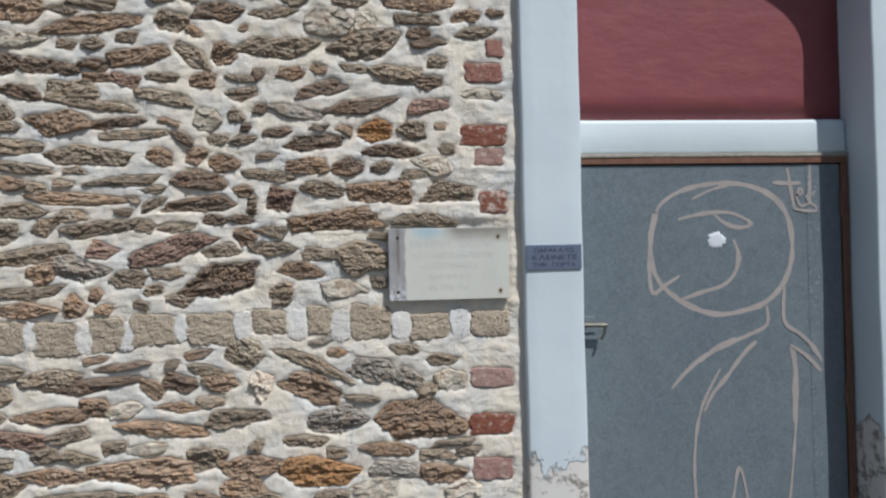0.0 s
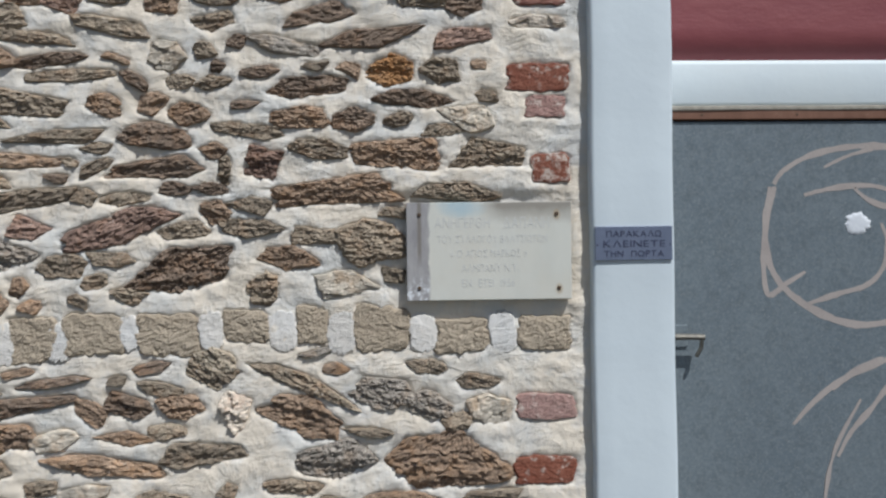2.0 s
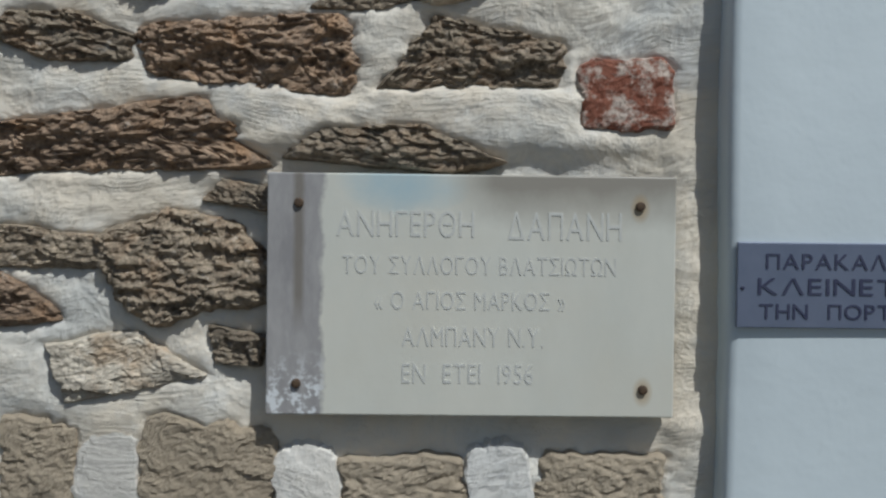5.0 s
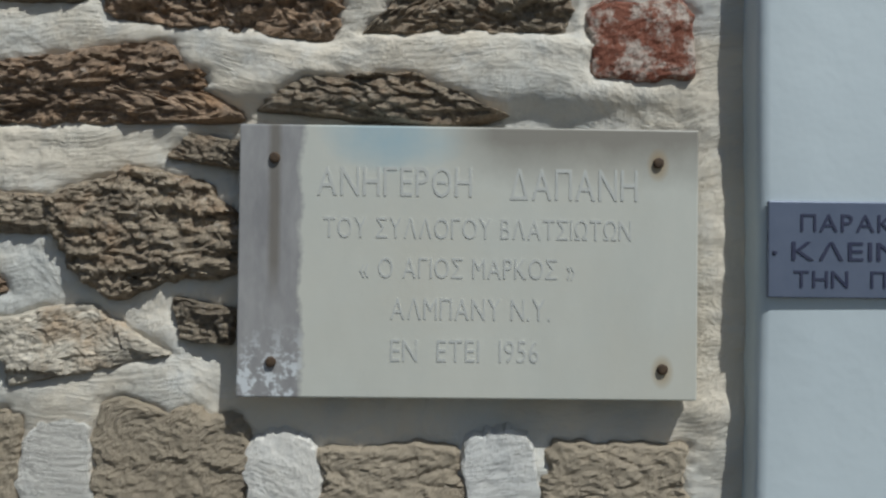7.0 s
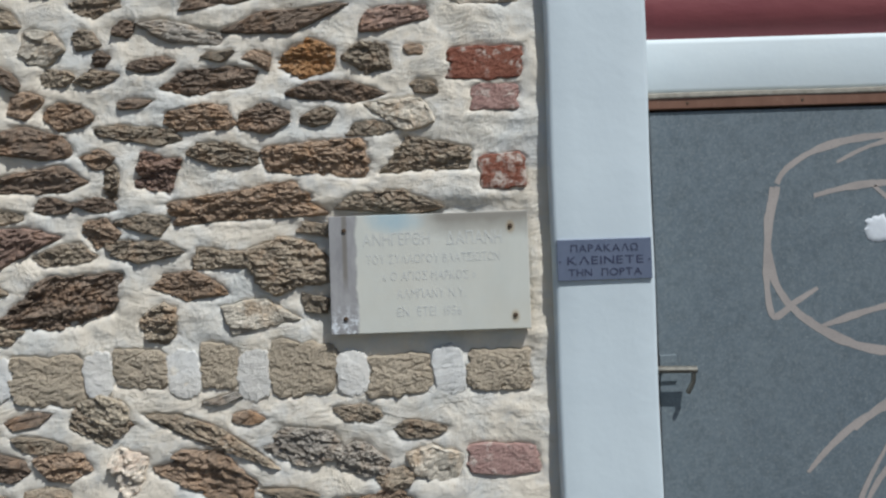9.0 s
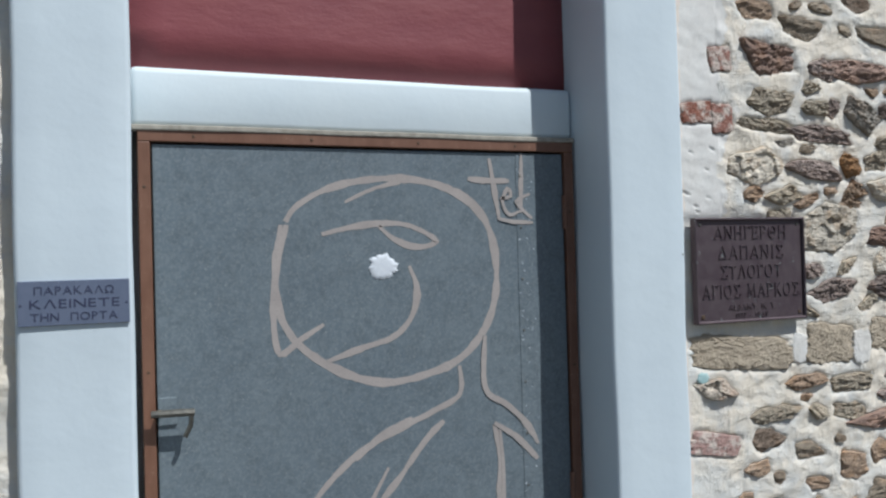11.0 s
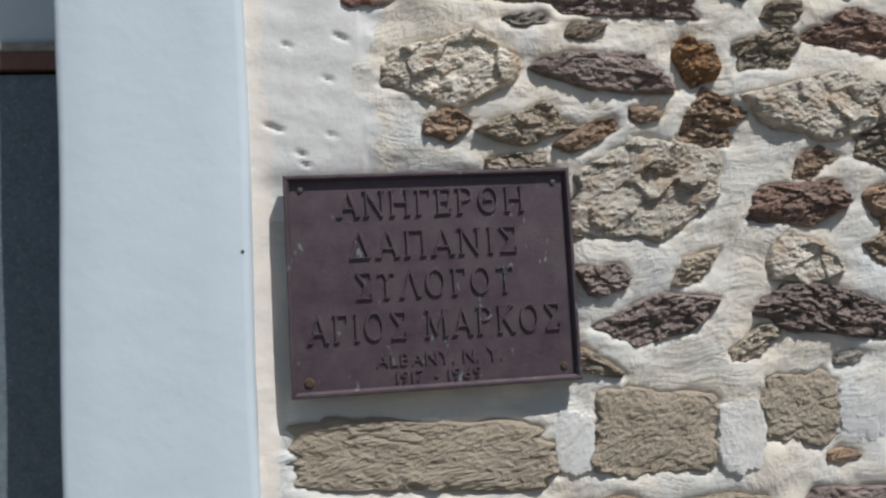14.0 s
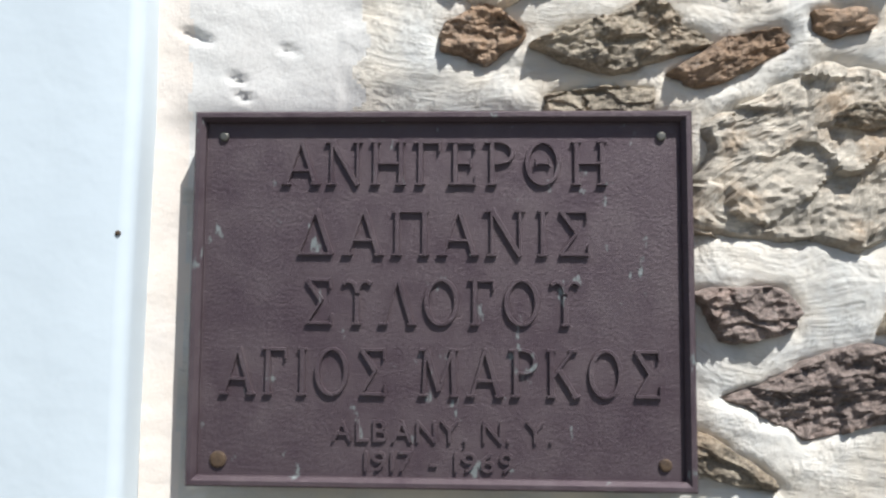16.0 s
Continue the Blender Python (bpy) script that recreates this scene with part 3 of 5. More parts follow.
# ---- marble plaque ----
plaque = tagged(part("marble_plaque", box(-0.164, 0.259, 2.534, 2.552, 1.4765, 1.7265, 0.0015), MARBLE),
                "white marble plaque with engraved Greek capitals, stained along one edge", "plaque")
letters("ΑΝΗΓΕΡΘΗ", -0.0215, 2.534, 1.6620, 0.0265, 0.0005, ENGRAVED, plaque, 0.142)
letters("ΔΑΠΑΝΗ", 0.1435, 2.534, 1.6600, 0.0285, 0.0005, ENGRAVED, plaque, 0.118)
letters("ΤΟΥ ΣΥΛΛΟΓΟΥ ΒΛΑΤΣΙΩΤΩΝ", 0.0555, 2.534, 1.6235, 0.0185, 0.0005, ENGRAVED, plaque, 0.283)
letters("« Ο ΑΓΙΟΣ ΜΑΡΚΟΣ »", 0.0465, 2.534, 1.5870, 0.0185, 0.0005, ENGRAVED, plaque, 0.198)
letters("ΑΛΜΠΑΝΥ Ν.Υ.", 0.0495, 2.534, 1.5490, 0.0195, 0.0005, ENGRAVED, plaque, 0.147)
letters("ΕΝ  ΕΤΕΙ  1956", 0.0445, 2.534, 1.5105, 0.0200, 0.0005, ENGRAVED, plaque, 0.136)
for x, z in ((-0.1315, 1.6955), (0.2215, 1.6955), (-0.1325, 1.5090), (0.2265, 1.5055)):
    part("bolt", knob(x, 2.534, z, 0.0050, 0.0035, 12), RUST, plaque, "small rusty bolt head")

# ---- bronze plaque ----
BX0, BX1, BZ0, BZ1 = 1.921, 2.301, 1.4885, 1.773
bronze = empty("bronze_plaque", "dark brown bronze plaque with raised Greek capitals and a raised rim", "plaque")
part("plate", box(BX0 + 0.004, BX1 - 0.004, 2.539, 2.550, BZ0 + 0.004, BZ1 - 0.004, 0.001), BRONZE, bronze)


def rim(x0, x1, z0, z1, w, y0, y1):
    """A mitred raised border."""
    bm = bmesh.new()
    loops = []
    for d, y in ((0.0, y1), (0.0, y0 + 0.0015), (0.0015, y0), (w * 0.6, y0), (w, y0 + 0.004), (w, y1)):
        loops.append([bm.verts.new(p) for p in ((x0 + d, y, z0 + d), (x1 - d, y, z0 + d), (x1 - d, y, z1 - d), (x0 + d, y, z1 - d))])
    for a, b in zip(loops, loops[1:]):
        for k in range(4):
            bm.faces.new((a[k], a[(k + 1) % 4], b[(k + 1) % 4], b[k]))
    bmesh.ops.recalc_face_normals(bm, faces=bm.faces[:])
    return bm


part("rim", rim(BX0, BX1, BZ0, BZ1, 0.0075, 2.531, 2.552), BRONZE, bronze)


# Roman capitals as strokes in a box one high: (x0, z0, x1, z1, weight) bars and (cx, cz, rx, rz, from, to) bows
THICK, THIN, SLAB = 0.125, 0.07, 0.05
CAPS = {
    "Α": (0.92, [(0.10, 0, 0.45, 1, THIN), (0.82, 0, 0.47, 1, THICK), (0.22, 0.34, 0.70, 0.34, THIN)], [(0.10, 0), (0.82, 0)]),
    "Ν": (0.92, [(0.14, 0, 0.14, 1, THIN), (0.78, 0, 0.78, 1, THIN), (0.14, 1, 0.78, 0, THICK)], [(0.14, 0), (0.10, 1), (0.78, 1)]),
    "Η": (0.92, [(0.15, 0, 0.15, 1, THICK), (0.77, 0, 0.77, 1, THICK), (0.15, 0.5, 0.77, 0.5, THIN)], [(0.15, 0), (0.15, 1), (0.77, 0), (0.77, 1)]),
    "Γ": (0.74, [(0.18, 0, 0.18, 1, THICK), (0.18, 0.96, 0.66, 0.96, THIN), (0.64, 1.0, 0.64, 0.76, SLAB)], [(0.18, 0), (0.14, 1)]),
    "Ε": (0.76, [(0.17, 0, 0.17, 1, THICK), (0.17, 0.96, 0.66, 0.96, THIN), (0.17, 0.5, 0.54, 0.5, THIN), (0.17, 0.04, 0.68, 0.04, THIN), (0.66, 0, 0.66, 0.22, SLAB), (0.64, 1, 0.64, 0.80, SLAB), (0.54, 0.4, 0.54, 0.6, SLAB)], [(0.12, 0), (0.12, 1)]),
    "Ρ": (0.80, [(0.18, 0, 0.18, 1, THICK), (0.40, 0.74, 0.28, 0.24, -90, 90), (0.18, 0.98, 0.42, 0.98, THIN), (0.18, 0.50, 0.42, 0.50, THIN)], [(0.18, 0), (0.12, 1)]),
    "Θ": (0.98, [(0.48, 0.5, 0.38, 0.5, 0, 360), (0.32, 0.5, 0.64, 0.5, THIN), (0.32, 0.42, 0.32, 0.58, SLAB), (0.64, 0.42, 0.64, 0.58, SLAB)], []),
    "Ο": (0.98, [(0.48, 0.5, 0.38, 0.5, 0, 360)], []),
    "Δ": (0.94, [(0.08, 0.04, 0.45, 1, THIN), (0.82, 0.04, 0.46, 1, THICK), (0.06, 0.04, 0.86, 0.04, THIN)], []),
    "Π": (0.94, [(0.16, 0, 0.16, 1, THICK), (0.78, 0, 0.78, 1, THICK), (0.06, 0.96, 0.88, 0.96, THIN)], [(0.16, 0), (0.78, 0)]),
    "Ι": (0.44, [(0.22, 0, 0.22, 1, THICK)], [(0.22, 0), (0.22, 1)]),
    "Σ": (0.82, [(0.12, 0.97, 0.48, 0.52, THICK), (0.48, 0.52, 0.12, 0.05, THIN), (0.10, 0.96, 0.70, 0.96, THIN), (0.10, 0.04, 0.74, 0.04, THIN), (0.70, 1, 0.70, 0.78, SLAB), (0.73, 0, 0.73, 0.24, SLAB)], []),
    "Υ": (0.86, [(0.43, 0, 0.43, 0.62, THICK), (0.22, 0.68, 0.21, 0.27, 0, 130), (0.64, 0.68, 0.21, 0.27, 50, 180)], [(0.43, 0)]),
    "Λ": (0.92, [(0.10, 0, 0.45, 1, THIN), (0.82, 0, 0.47, 1, THICK)], [(0.10, 0), (0.82, 0)]),
    "Μ": (1.10, [(0.14, 0, 0.20, 1, THIN), (0.94, 0, 0.90, 1, THICK), (0.20, 1, 0.54, 0.12, THICK), (0.90, 1, 0.54, 0.12, THIN)], [(0.14, 0), (0.94, 0), (0.16, 1), (0.93, 1)]),
    "Κ": (0.92, [(0.17, 0, 0.17, 1, THICK), (0.17, 0.40, 0.72, 1, THIN), (0.36, 0.58, 0.80, 0, THICK)], [(0.17, 0), (0.17, 1), (0.72, 1), (0.80, 0)]),
    " ": (0.55, [], []),
}


def ridge(bm, pts, wide, y, d):
    """A raised bar along points on an upright face, with sloping flanks."""
    rows = []
    for i, (px, pz) in enumerate(pts):
        ax, az = pts[max(i - 1, 0)]
        bx, bz = pts[min(i + 1, len(pts) - 1)]
        L = math.hypot(bx - ax, bz - az) or 1
        nx, nz = -(bz - az) / L, (bx - ax) / L
        w = wide[i] / 2
        rows.append([bm.verts.new((px + nx * w * k, yy, pz + nz * w * k)) for k, yy in ((1.1, y + 0.0004), (0.8, y - d), (-0.8, y - d), (-1.1, y + 0.0004))])
    for a, b in zip(rows, rows[1:]):
        for k in range(3):
            bm.faces.new((a[k], b[k], b[k + 1], a[k + 1]))
    bm.faces.new(rows[0])
    bm.faces.new(rows[-1][::-1])


def capital(ch, x, z, h, kx, y, d, parent):
    """One cast letter with slab serifs."""
    adv, strokes, feet = CAPS[ch]
    bm = bmesh.new()
    lift = 0.0
    for st in strokes:
        lift += 0.00006
        if len(st) == 5:
            x0, z0, x1, z1, w = st
            ridge(bm, [(x + (0.07 + 0.86 * x0) * kx, z + z0 * h), (x + (0.07 + 0.86 * x1) * kx, z + z1 * h)], (w * h * 0.9,) * 2, y, d + lift)
        else:
            cx, cz, rx, rz, t0, t1 = st
            n = max(8, int(abs(t1 - t0) / 15))
            arc = [radians(t0 + (t1 - t0) * k / n) for k in range(n + 1)]
            ridge(bm, [(x + (0.07 + 0.86 * (cx + rx * math.cos(t))) * kx, z + (cz + rz * 0.95 * math.sin(t)) * h) for t in arc], [h * 0.9 * (THIN + (THICK - THIN) * abs(math.cos(t))) for t in arc], y, d + lift)
    for fx, fz in feet:
        lift += 0.00006
        zz = z + (0.03 if fz == 0 else 0.97) * h
        ridge(bm, [(x + (0.07 + 0.86 * fx - 0.10) * kx, zz), (x + (0.07 + 0.86 * fx + 0.10) * kx, zz)], (SLAB * h,) * 2, y, d + lift)
    bmesh.ops.recalc_face_normals(bm, faces=bm.faces[:])
    part("letter", bm, BRONZE, parent)


def inscription(text, x, z, h, width):
    kx = width / sum(CAPS[c][0] for c in text)
    at = x - width / 2
    for c in text:
        if c != " ":
            capital(c, at, z, h, kx, 2.539, 0.0028, bronze)
        at += CAPS[c][0] * kx


inscription("ΑΝΗΓΕΡΘΗ", 2.1135, 1.7165, 0.0345, 0.255)
inscription("ΔΑΠΑΝΙΣ", 2.1125, 1.6622, 0.0355, 0.231)
inscription("ΣΥΛΟΓΟΥ", 2.1120, 1.6094, 0.0355, 0.217)
inscription("ΑΓΙΟΣ ΜΑΡΚΟΣ", 2.1110, 1.5561, 0.0361, 0.338)
letters("ALBANY, N. Y.", 2.1130, 2.539, 1.5222, 0.0160, 0.0022, BRONZE, bronze, 0.166)
letters("1917 - 1969", 2.1110, 2.539, 1.5007, 0.0144, 0.0022, BRONZE, bronze, 0.112)
for x, z, r in ((1.942, 1.7545, 0.0038), (2.279, 1.7545, 0.0038), (1.944, 1.5075, 0.0064), (2.279, 1.5075, 0.0048)):
    part("bolt", knob(x, 2.539, z, r, 0.0025, 12), RUST if z < 1.6 else STEEL, bronze, "bolt head of the plaque")

# ---- rubble walls ----
wall_w = tagged(part("wall_west", box(-6.0, 0.308, 2.585, 3.1, 0.0, 4.2), MORTAR), "rubble wall of brown schist in white limewashed mortar", "wall", kind="structure")
wall_e = tagged(part("wall_east", box(1.881, 8.0, 2.585, 3.1, 0.0, 4.2), MORTAR), "rubble wall of brown schist in white limewashed mortar", "wall", kind="structure")
tagged(part("wall_over_door", box(0.3085, 1.8805, 2.801, 3.1, 0.0, 4.2), RENDER), "plain plastered wall behind and over the doorway", "wall", kind="structure")
tagged(part("wall_over_arch", box(0.3085, 1.8805, 2.57, 2.80, 3.325, 4.2), RENDER), "plain plastered wall over the arch", "wall", kind="structure")

blob(1.948, 1.343, 0.017, 2.5525, TEAL, wall_e, "paint_blob", "faded teal smear of paint on the mortar", 8.0)

LAID = []  # every stone, block and brick: (x, z, half width, half height, turn, outline)
rs = random.Random(11)
OF = {"n": 0}
TURN64 = np.linspace(-math.pi, math.pi, 97)


def outline(sides, soft, ragged, seed):
    """A broken, many-sided outline as a radius for each direction, filling a square of two by two."""
    many = int(sides)
    if sides == 4:
        phi = [math.pi / 2 * i + rs.uniform(-0.05, 0.05) for i in range(4)]
        dist = [1.0] * 4
    else:
        off = rs.uniform(0, 6.28)
        phi = [off + 2 * math.pi * (i + rs.uniform(-0.28, 0.28)) / many for i in range(many)]
        dist = [rs.uniform(0.62, 1.0) for _ in range(many)]
    pts = []
    for t in np.linspace(-math.pi, math.pi, 240, endpoint=False):
        r = sum(max(math.cos(t - p) / d, 0.0) ** soft for p, d in zip(phi, dist)) ** (-1 / soft)
        c, s = math.cos(t), math.sin(t)
        r *= 1 + ragged * (noise.noise((1.9 * c, 1.9 * s, seed)) + 0.7 * noise.noise((5 * c, 5 * s, seed + 9)) + 0.45 * noise.noise((13 * c, 13 * s, seed + 3)))
        pts.append((r * c, r * s))
    pts = np.array(pts)
    lo, hi = pts.min(0), pts.max(0)
    pts = (pts - (lo + hi) / 2) / ((hi - lo) / 2)
    ang = np.arctan2(pts[:, 1], pts[:, 0])
    order = np.argsort(ang)
    return np.interp(TURN64, ang[order], np.hypot(pts[:, 0], pts[:, 1])[order], period=2 * math.pi)


FILL = {}  # joined small stones of each wall: corners, faces, the tone of each face


def lay(name, x, z, w, h, tilt, material, proud, sides, soft, ragged, cells, relief, joined=None):
    """One piece set in the mortar: a broken outline, a split layered face, sides that run back into the wall."""
    OF["n"] += 1
    seed = OF["n"] * 3.7
    grow = 0.04 if name == "stone" and x < 1 else 0.0
    a, b, th = w / 2 * (1.05 + grow) + 0.005, h / 2 * (1.06 + 1.5 * grow) + 0.005, radians(tilt)
    table = outline(sides, soft, ragged, seed)
    if name != "mortar_dab":
        LAID.append((x, z, a, b, th, table))
    c, s = math.cos(th), math.sin(th)
    nu = max(8, min(84, int(cells * (0.5 + 6 * a))))
    nv = max(6, min(48, int(cells * (0.4 + 6 * b))))
    quartz = material in (STONE["l"], STONE["p"])
    layered = 1.0 if name == "stone" and not quartz else 0.0
    facet = (1.0 if quartz else 0.75) if name == "stone" else 0.2
    lean, side = rs.uniform(-0.004, 0.002 if x < 1 else 0.003) if name == "stone" else -0.001, rs.uniform(-0.6, 0.6) * relief
    dip = rs.uniform(0.0, 0.22) * rs.choice((-1, 1, 1))
    strata = rs.random()
    lip = 1.0 if rs.random() < 0.8 else -0.5
    ledge, drop = rs.uniform(-0.55, 0.25), layered * rs.choice((0.0, 0.5, 0.8, 1.0)) * min(0.013, 0.12 * h)
    verts = []
    for j in range(nv + 1):
        for i in range(nu + 1):
            px, py = 2 * i / nu - 1, 2 * j / nv - 1
            dx, dy = px * math.sqrt(1 - py * py / 2), py * math.sqrt(1 - px * px / 2)
            q = math.hypot(dx, dy) * 1.09
            r = float(np.interp(math.atan2(dy, dx), TURN64, table))
            f = r * 1.09
            u, v = a * dx * f, b * dy * f
            n1 = noise.noise((u * 14 + seed, v * (16 + 10 * layered), seed))
            n2 = noise.noise((u * 45, v * (50 + 45 * layered) + seed, seed + 4))
            n3 = noise.noise((u * 120, v * 170, seed + 7))
            n4 = noise.noise((u * 270, v * 340, seed + 2))
            P = Vector((u * 24 + seed, v * (30 + 22 * layered), seed))
            cell = noise.voronoi(P)[1][0]
            tilt = noise.noise_vector(cell * 3.7)
            flat = (P.x - cell.x) * tilt.x + (P.y - cell.y) * (tilt.y - 0.25) + 0.5 * tilt.z
            step = (v * 62 + u * 62 * dip + 2.6 * n1 + 1.1 * n2) % 1.0
            out = proud * (1 - 0.25 * min(q, 1) ** 6) + relief * (0.45 * n1 + 0.38 * n2 + (0.30 + 0.1 * layered) * n3 + 0.22 * n4 + (1.1 if layered else 1.7) * facet * flat + (0.15 + 0.45 * strata) * lip * layered * (0.5 - step)) + lean * dy + side * dx
            under = (ledge + 0.5 * n1 + 0.16 * n2 - dy) / 0.07
            out -= drop * max(0.0, min(1.0, under))
            if name == "block":
                vein = abs(noise.noise((u * 11 + seed, v * 34, seed + 1)))
                low = abs(noise.noise((u * 26, v * 26 + seed, seed + 6)))
                some = max(0.0, noise.noise((u * 9 + seed, v * 9, seed + 8)) + 0.05)
                out -= 0.006 * some * max(0.0, 1 - vein / 0.06) + 0.007 * max(0.0, 1 - low / 0.2) * max(0.0, -dy - 0.3)
            if q > 0.93:
                out -= (q - 0.93) * 0.13
            if q > 1.02:
                out -= 0.014
            verts.append((x + u * c - v * s, FACE - out, z + u * s + v * c))
    k = nu + 1
    faces = [(j * k + i, j * k + i + 1, (j + 1) * k + i + 1, (j + 1) * k + i) for j in range(nv) for i in range(nu)]
    if joined:
        vs, fs, ts = FILL.setdefault("w" if x < 1 else "e", ([], [], []))
        fs += [tuple(i + len(vs) for i in f) for f in faces]
        vs += verts
        ts += [joined] * len(faces)
        return None
    return mesh_object(name, verts, faces, material, wall_w if x < 1 else wall_e)


def near(x, z):
    """How finely a piece is cut: the stretches beside the two plaques are passed closest."""
    return 66 if -0.75 < x < 0.3 and 1.2 < z < 2.1 or 1.8 < x < 2.9 and 1.3 < z < 2.1 else 28


def rubble(x, z, w, h, tilt, tone):
    lay("stone", x, z, w, h, tilt, STONE[tone], rs.uniform(0.008, 0.014 if x < 1 else 0.018), rs.choice((4.1, 5, 5, 6, 6, 7)), 45, 0.085, near(x, z), (0.6 if tone == "l" else 1.0) * min(0.014, 0.0045 + 0.10 * h))


def block(x, z, w, h, tilt):
    """A sawn tuff block of the levelling course, flat-faced and crumbling."""
    lay("block", x, z, w, h + 0.006, tilt, STONE["t"], 0.0095, 4, 7, 0.17, 60, 0.0068)


def brick(x, z, w, h, tilt, washed=False):
    lay("brick", x, z, w, h, tilt, WASHED_BRICK if washed else BRICK, 0.0085, 4, 10, 0.12, 40, 0.0042)


def dab(x, z, w, h, tilt):
    """A fat tongue of whitewashed mortar between two blocks."""
    lay("mortar_dab", x, z, w, h, tilt, DAB, 0.0085, 4, 3.2, 0.15, 34, 0.0013)


# west wall: rubble, block course, bricks
rubble(-1.377, 2.483, 0.161, 0.084, 3, "b"); rubble(-1.408, 2.556, 0.078, 0.033, -27, "g"); rubble(-1.391, 2.378, 0.216, 0.052, -1, "l"); rubble(-1.237, 2.483, 0.101, 0.033, -6, "g")
rubble(-1.142, 2.433, 0.321, 0.056, 9, "b"); rubble(-1.141, 2.505, 0.153, 0.044, -6, "g"); rubble(-1.149, 2.570, 0.210, 0.040, -6, "b"); rubble(-0.983, 2.554, 0.105, 0.039, -5, "b")
rubble(-1.431, 2.297, 0.115, 0.065, -0, "d"); rubble(-1.305, 2.289, 0.131, 0.049, 3, "d"); rubble(-1.221, 2.280, 0.084, 0.036, -4, "d"); rubble(-1.138, 2.295, 0.092, 0.036, -4, "d")
rubble(-1.139, 2.366, 0.070, 0.035, 10, "g"); rubble(-1.222, 2.361, 0.055, 0.028, -5, "g"); rubble(-1.028, 2.388, 0.069, 0.030, 6, "g"); rubble(-0.988, 2.324, 0.193, 0.051, 11, "b")
rubble(-1.130, 2.249, 0.085, 0.033, -4, "b"); rubble(-1.033, 2.239, 0.094, 0.049, -4, "r"); rubble(-0.915, 2.254, 0.106, 0.017, -3, "g"); rubble(-1.207, 2.205, 0.164, 0.069, -4, "g")
rubble(-1.372, 2.203, 0.136, 0.035, -14, "d"); rubble(-1.459, 2.208, 0.048, 0.021, -5, "g"); rubble(-1.118, 2.158, 0.232, 0.022, -6, "g"); rubble(-0.910, 2.185, 0.190, 0.034, -11, "g")
rubble(-1.435, 2.131, 0.090, 0.055, -4, "g"); rubble(-1.410, 2.087, 0.070, 0.031, -4, "g"); rubble(-1.254, 2.098, 0.217, 0.081, -0, "b"); rubble(-1.066, 2.096, 0.197, 0.028, 5, "d")
rubble(-1.011, 2.058, 0.215, 0.022, 2, "g"); rubble(-1.391, 2.019, 0.174, 0.040, -3, "g"); rubble(-1.162, 1.991, 0.266, 0.061, -3, "g"); rubble(-0.927, 1.984, 0.083, 0.053, -12, "b")
rubble(-0.806, 1.985, 0.072, 0.050, 8, "b"); rubble(-0.714, 1.960, 0.098, 0.054, -2, "b"); rubble(-0.853, 2.049, 0.079, 0.024, -32, "d"); rubble(-1.374, 1.949, 0.205, 0.026, -8, "g")
rubble(-1.201, 1.937, 0.072, 0.026, 8, "g"); rubble(-1.416, 1.901, 0.117, 0.041, -2, "b"); rubble(-1.239, 1.897, 0.059, 0.020, -2, "g"); rubble(-1.053, 1.902, 0.241, 0.032, 3, "g")
rubble(-0.803, 1.906, 0.174, 0.059, -2, "d"); rubble(-0.950, 1.872, 0.078, 0.026, 8, "g"); rubble(-1.322, 1.880, 0.067, 0.035, -2, "g"); rubble(-1.194, 1.843, 0.327, 0.034, -4, "b")
rubble(-1.384, 1.807, 0.180, 0.044, 3, "g"); rubble(-1.016, 1.839, 0.042, 0.017, -22, "g"); rubble(-0.950, 1.825, 0.085, 0.025, 23, "g"); rubble(-0.806, 1.823, 0.243, 0.047, 3, "d")
rubble(-1.215, 1.788, 0.107, 0.034, -2, "g"); rubble(-1.295, 1.748, 0.089, 0.051, -1, "g"); rubble(-1.123, 1.742, 0.244, 0.044, 4, "g"); rubble(-0.978, 1.749, 0.061, 0.037, -1, "g")
rubble(-0.877, 1.746, 0.117, 0.027, 11, "g"); rubble(-0.753, 1.769, 0.075, 0.029, -1, "d"); rubble(-0.662, 1.769, 0.087, 0.025, -1, "d"); rubble(-1.426, 1.732, 0.086, 0.060, 7, "g")
rubble(-0.653, 1.707, 0.075, 0.060, -16, "b"); rubble(-0.656, 1.866, 0.066, 0.036, -2, "b"); rubble(-0.887, 1.670, 0.285, 0.072, 19, "r"); rubble(-0.627, 1.804, 0.027, 0.098, -1, "g")
rubble(-0.814, 2.325, 0.140, 0.052, -38, "g"); rubble(-0.779, 2.243, 0.083, 0.053, 7, "b"); rubble(-0.879, 2.443, 0.108, 0.065, 1, "g"); rubble(-0.801, 2.408, 0.066, 0.029, -29, "b")
rubble(-0.915, 2.522, 0.083, 0.028, -5, "g"); rubble(-0.731, 2.474, 0.174, 0.064, 4, "d"); rubble(-0.712, 2.336, 0.079, 0.070, 7, "b"); rubble(-0.824, 2.534, 0.072, 0.037, -4, "g")
rubble(-0.610, 2.541, 0.100, 0.022, -3, "g"); rubble(-0.656, 2.249, 0.098, 0.016, -8, "g"); rubble(-0.594, 2.265, 0.043, 0.030, -3, "d"); rubble(-0.651, 2.196, 0.103, 0.044, 6, "g")
rubble(-0.768, 2.109, 0.089, 0.070, -2, "l"); rubble(-0.672, 2.123, 0.053, 0.036, -2, "g"); rubble(-0.591, 2.146, 0.046, 0.030, 3, "d"); rubble(-0.640, 2.083, 0.029, 0.026, -2, "d")
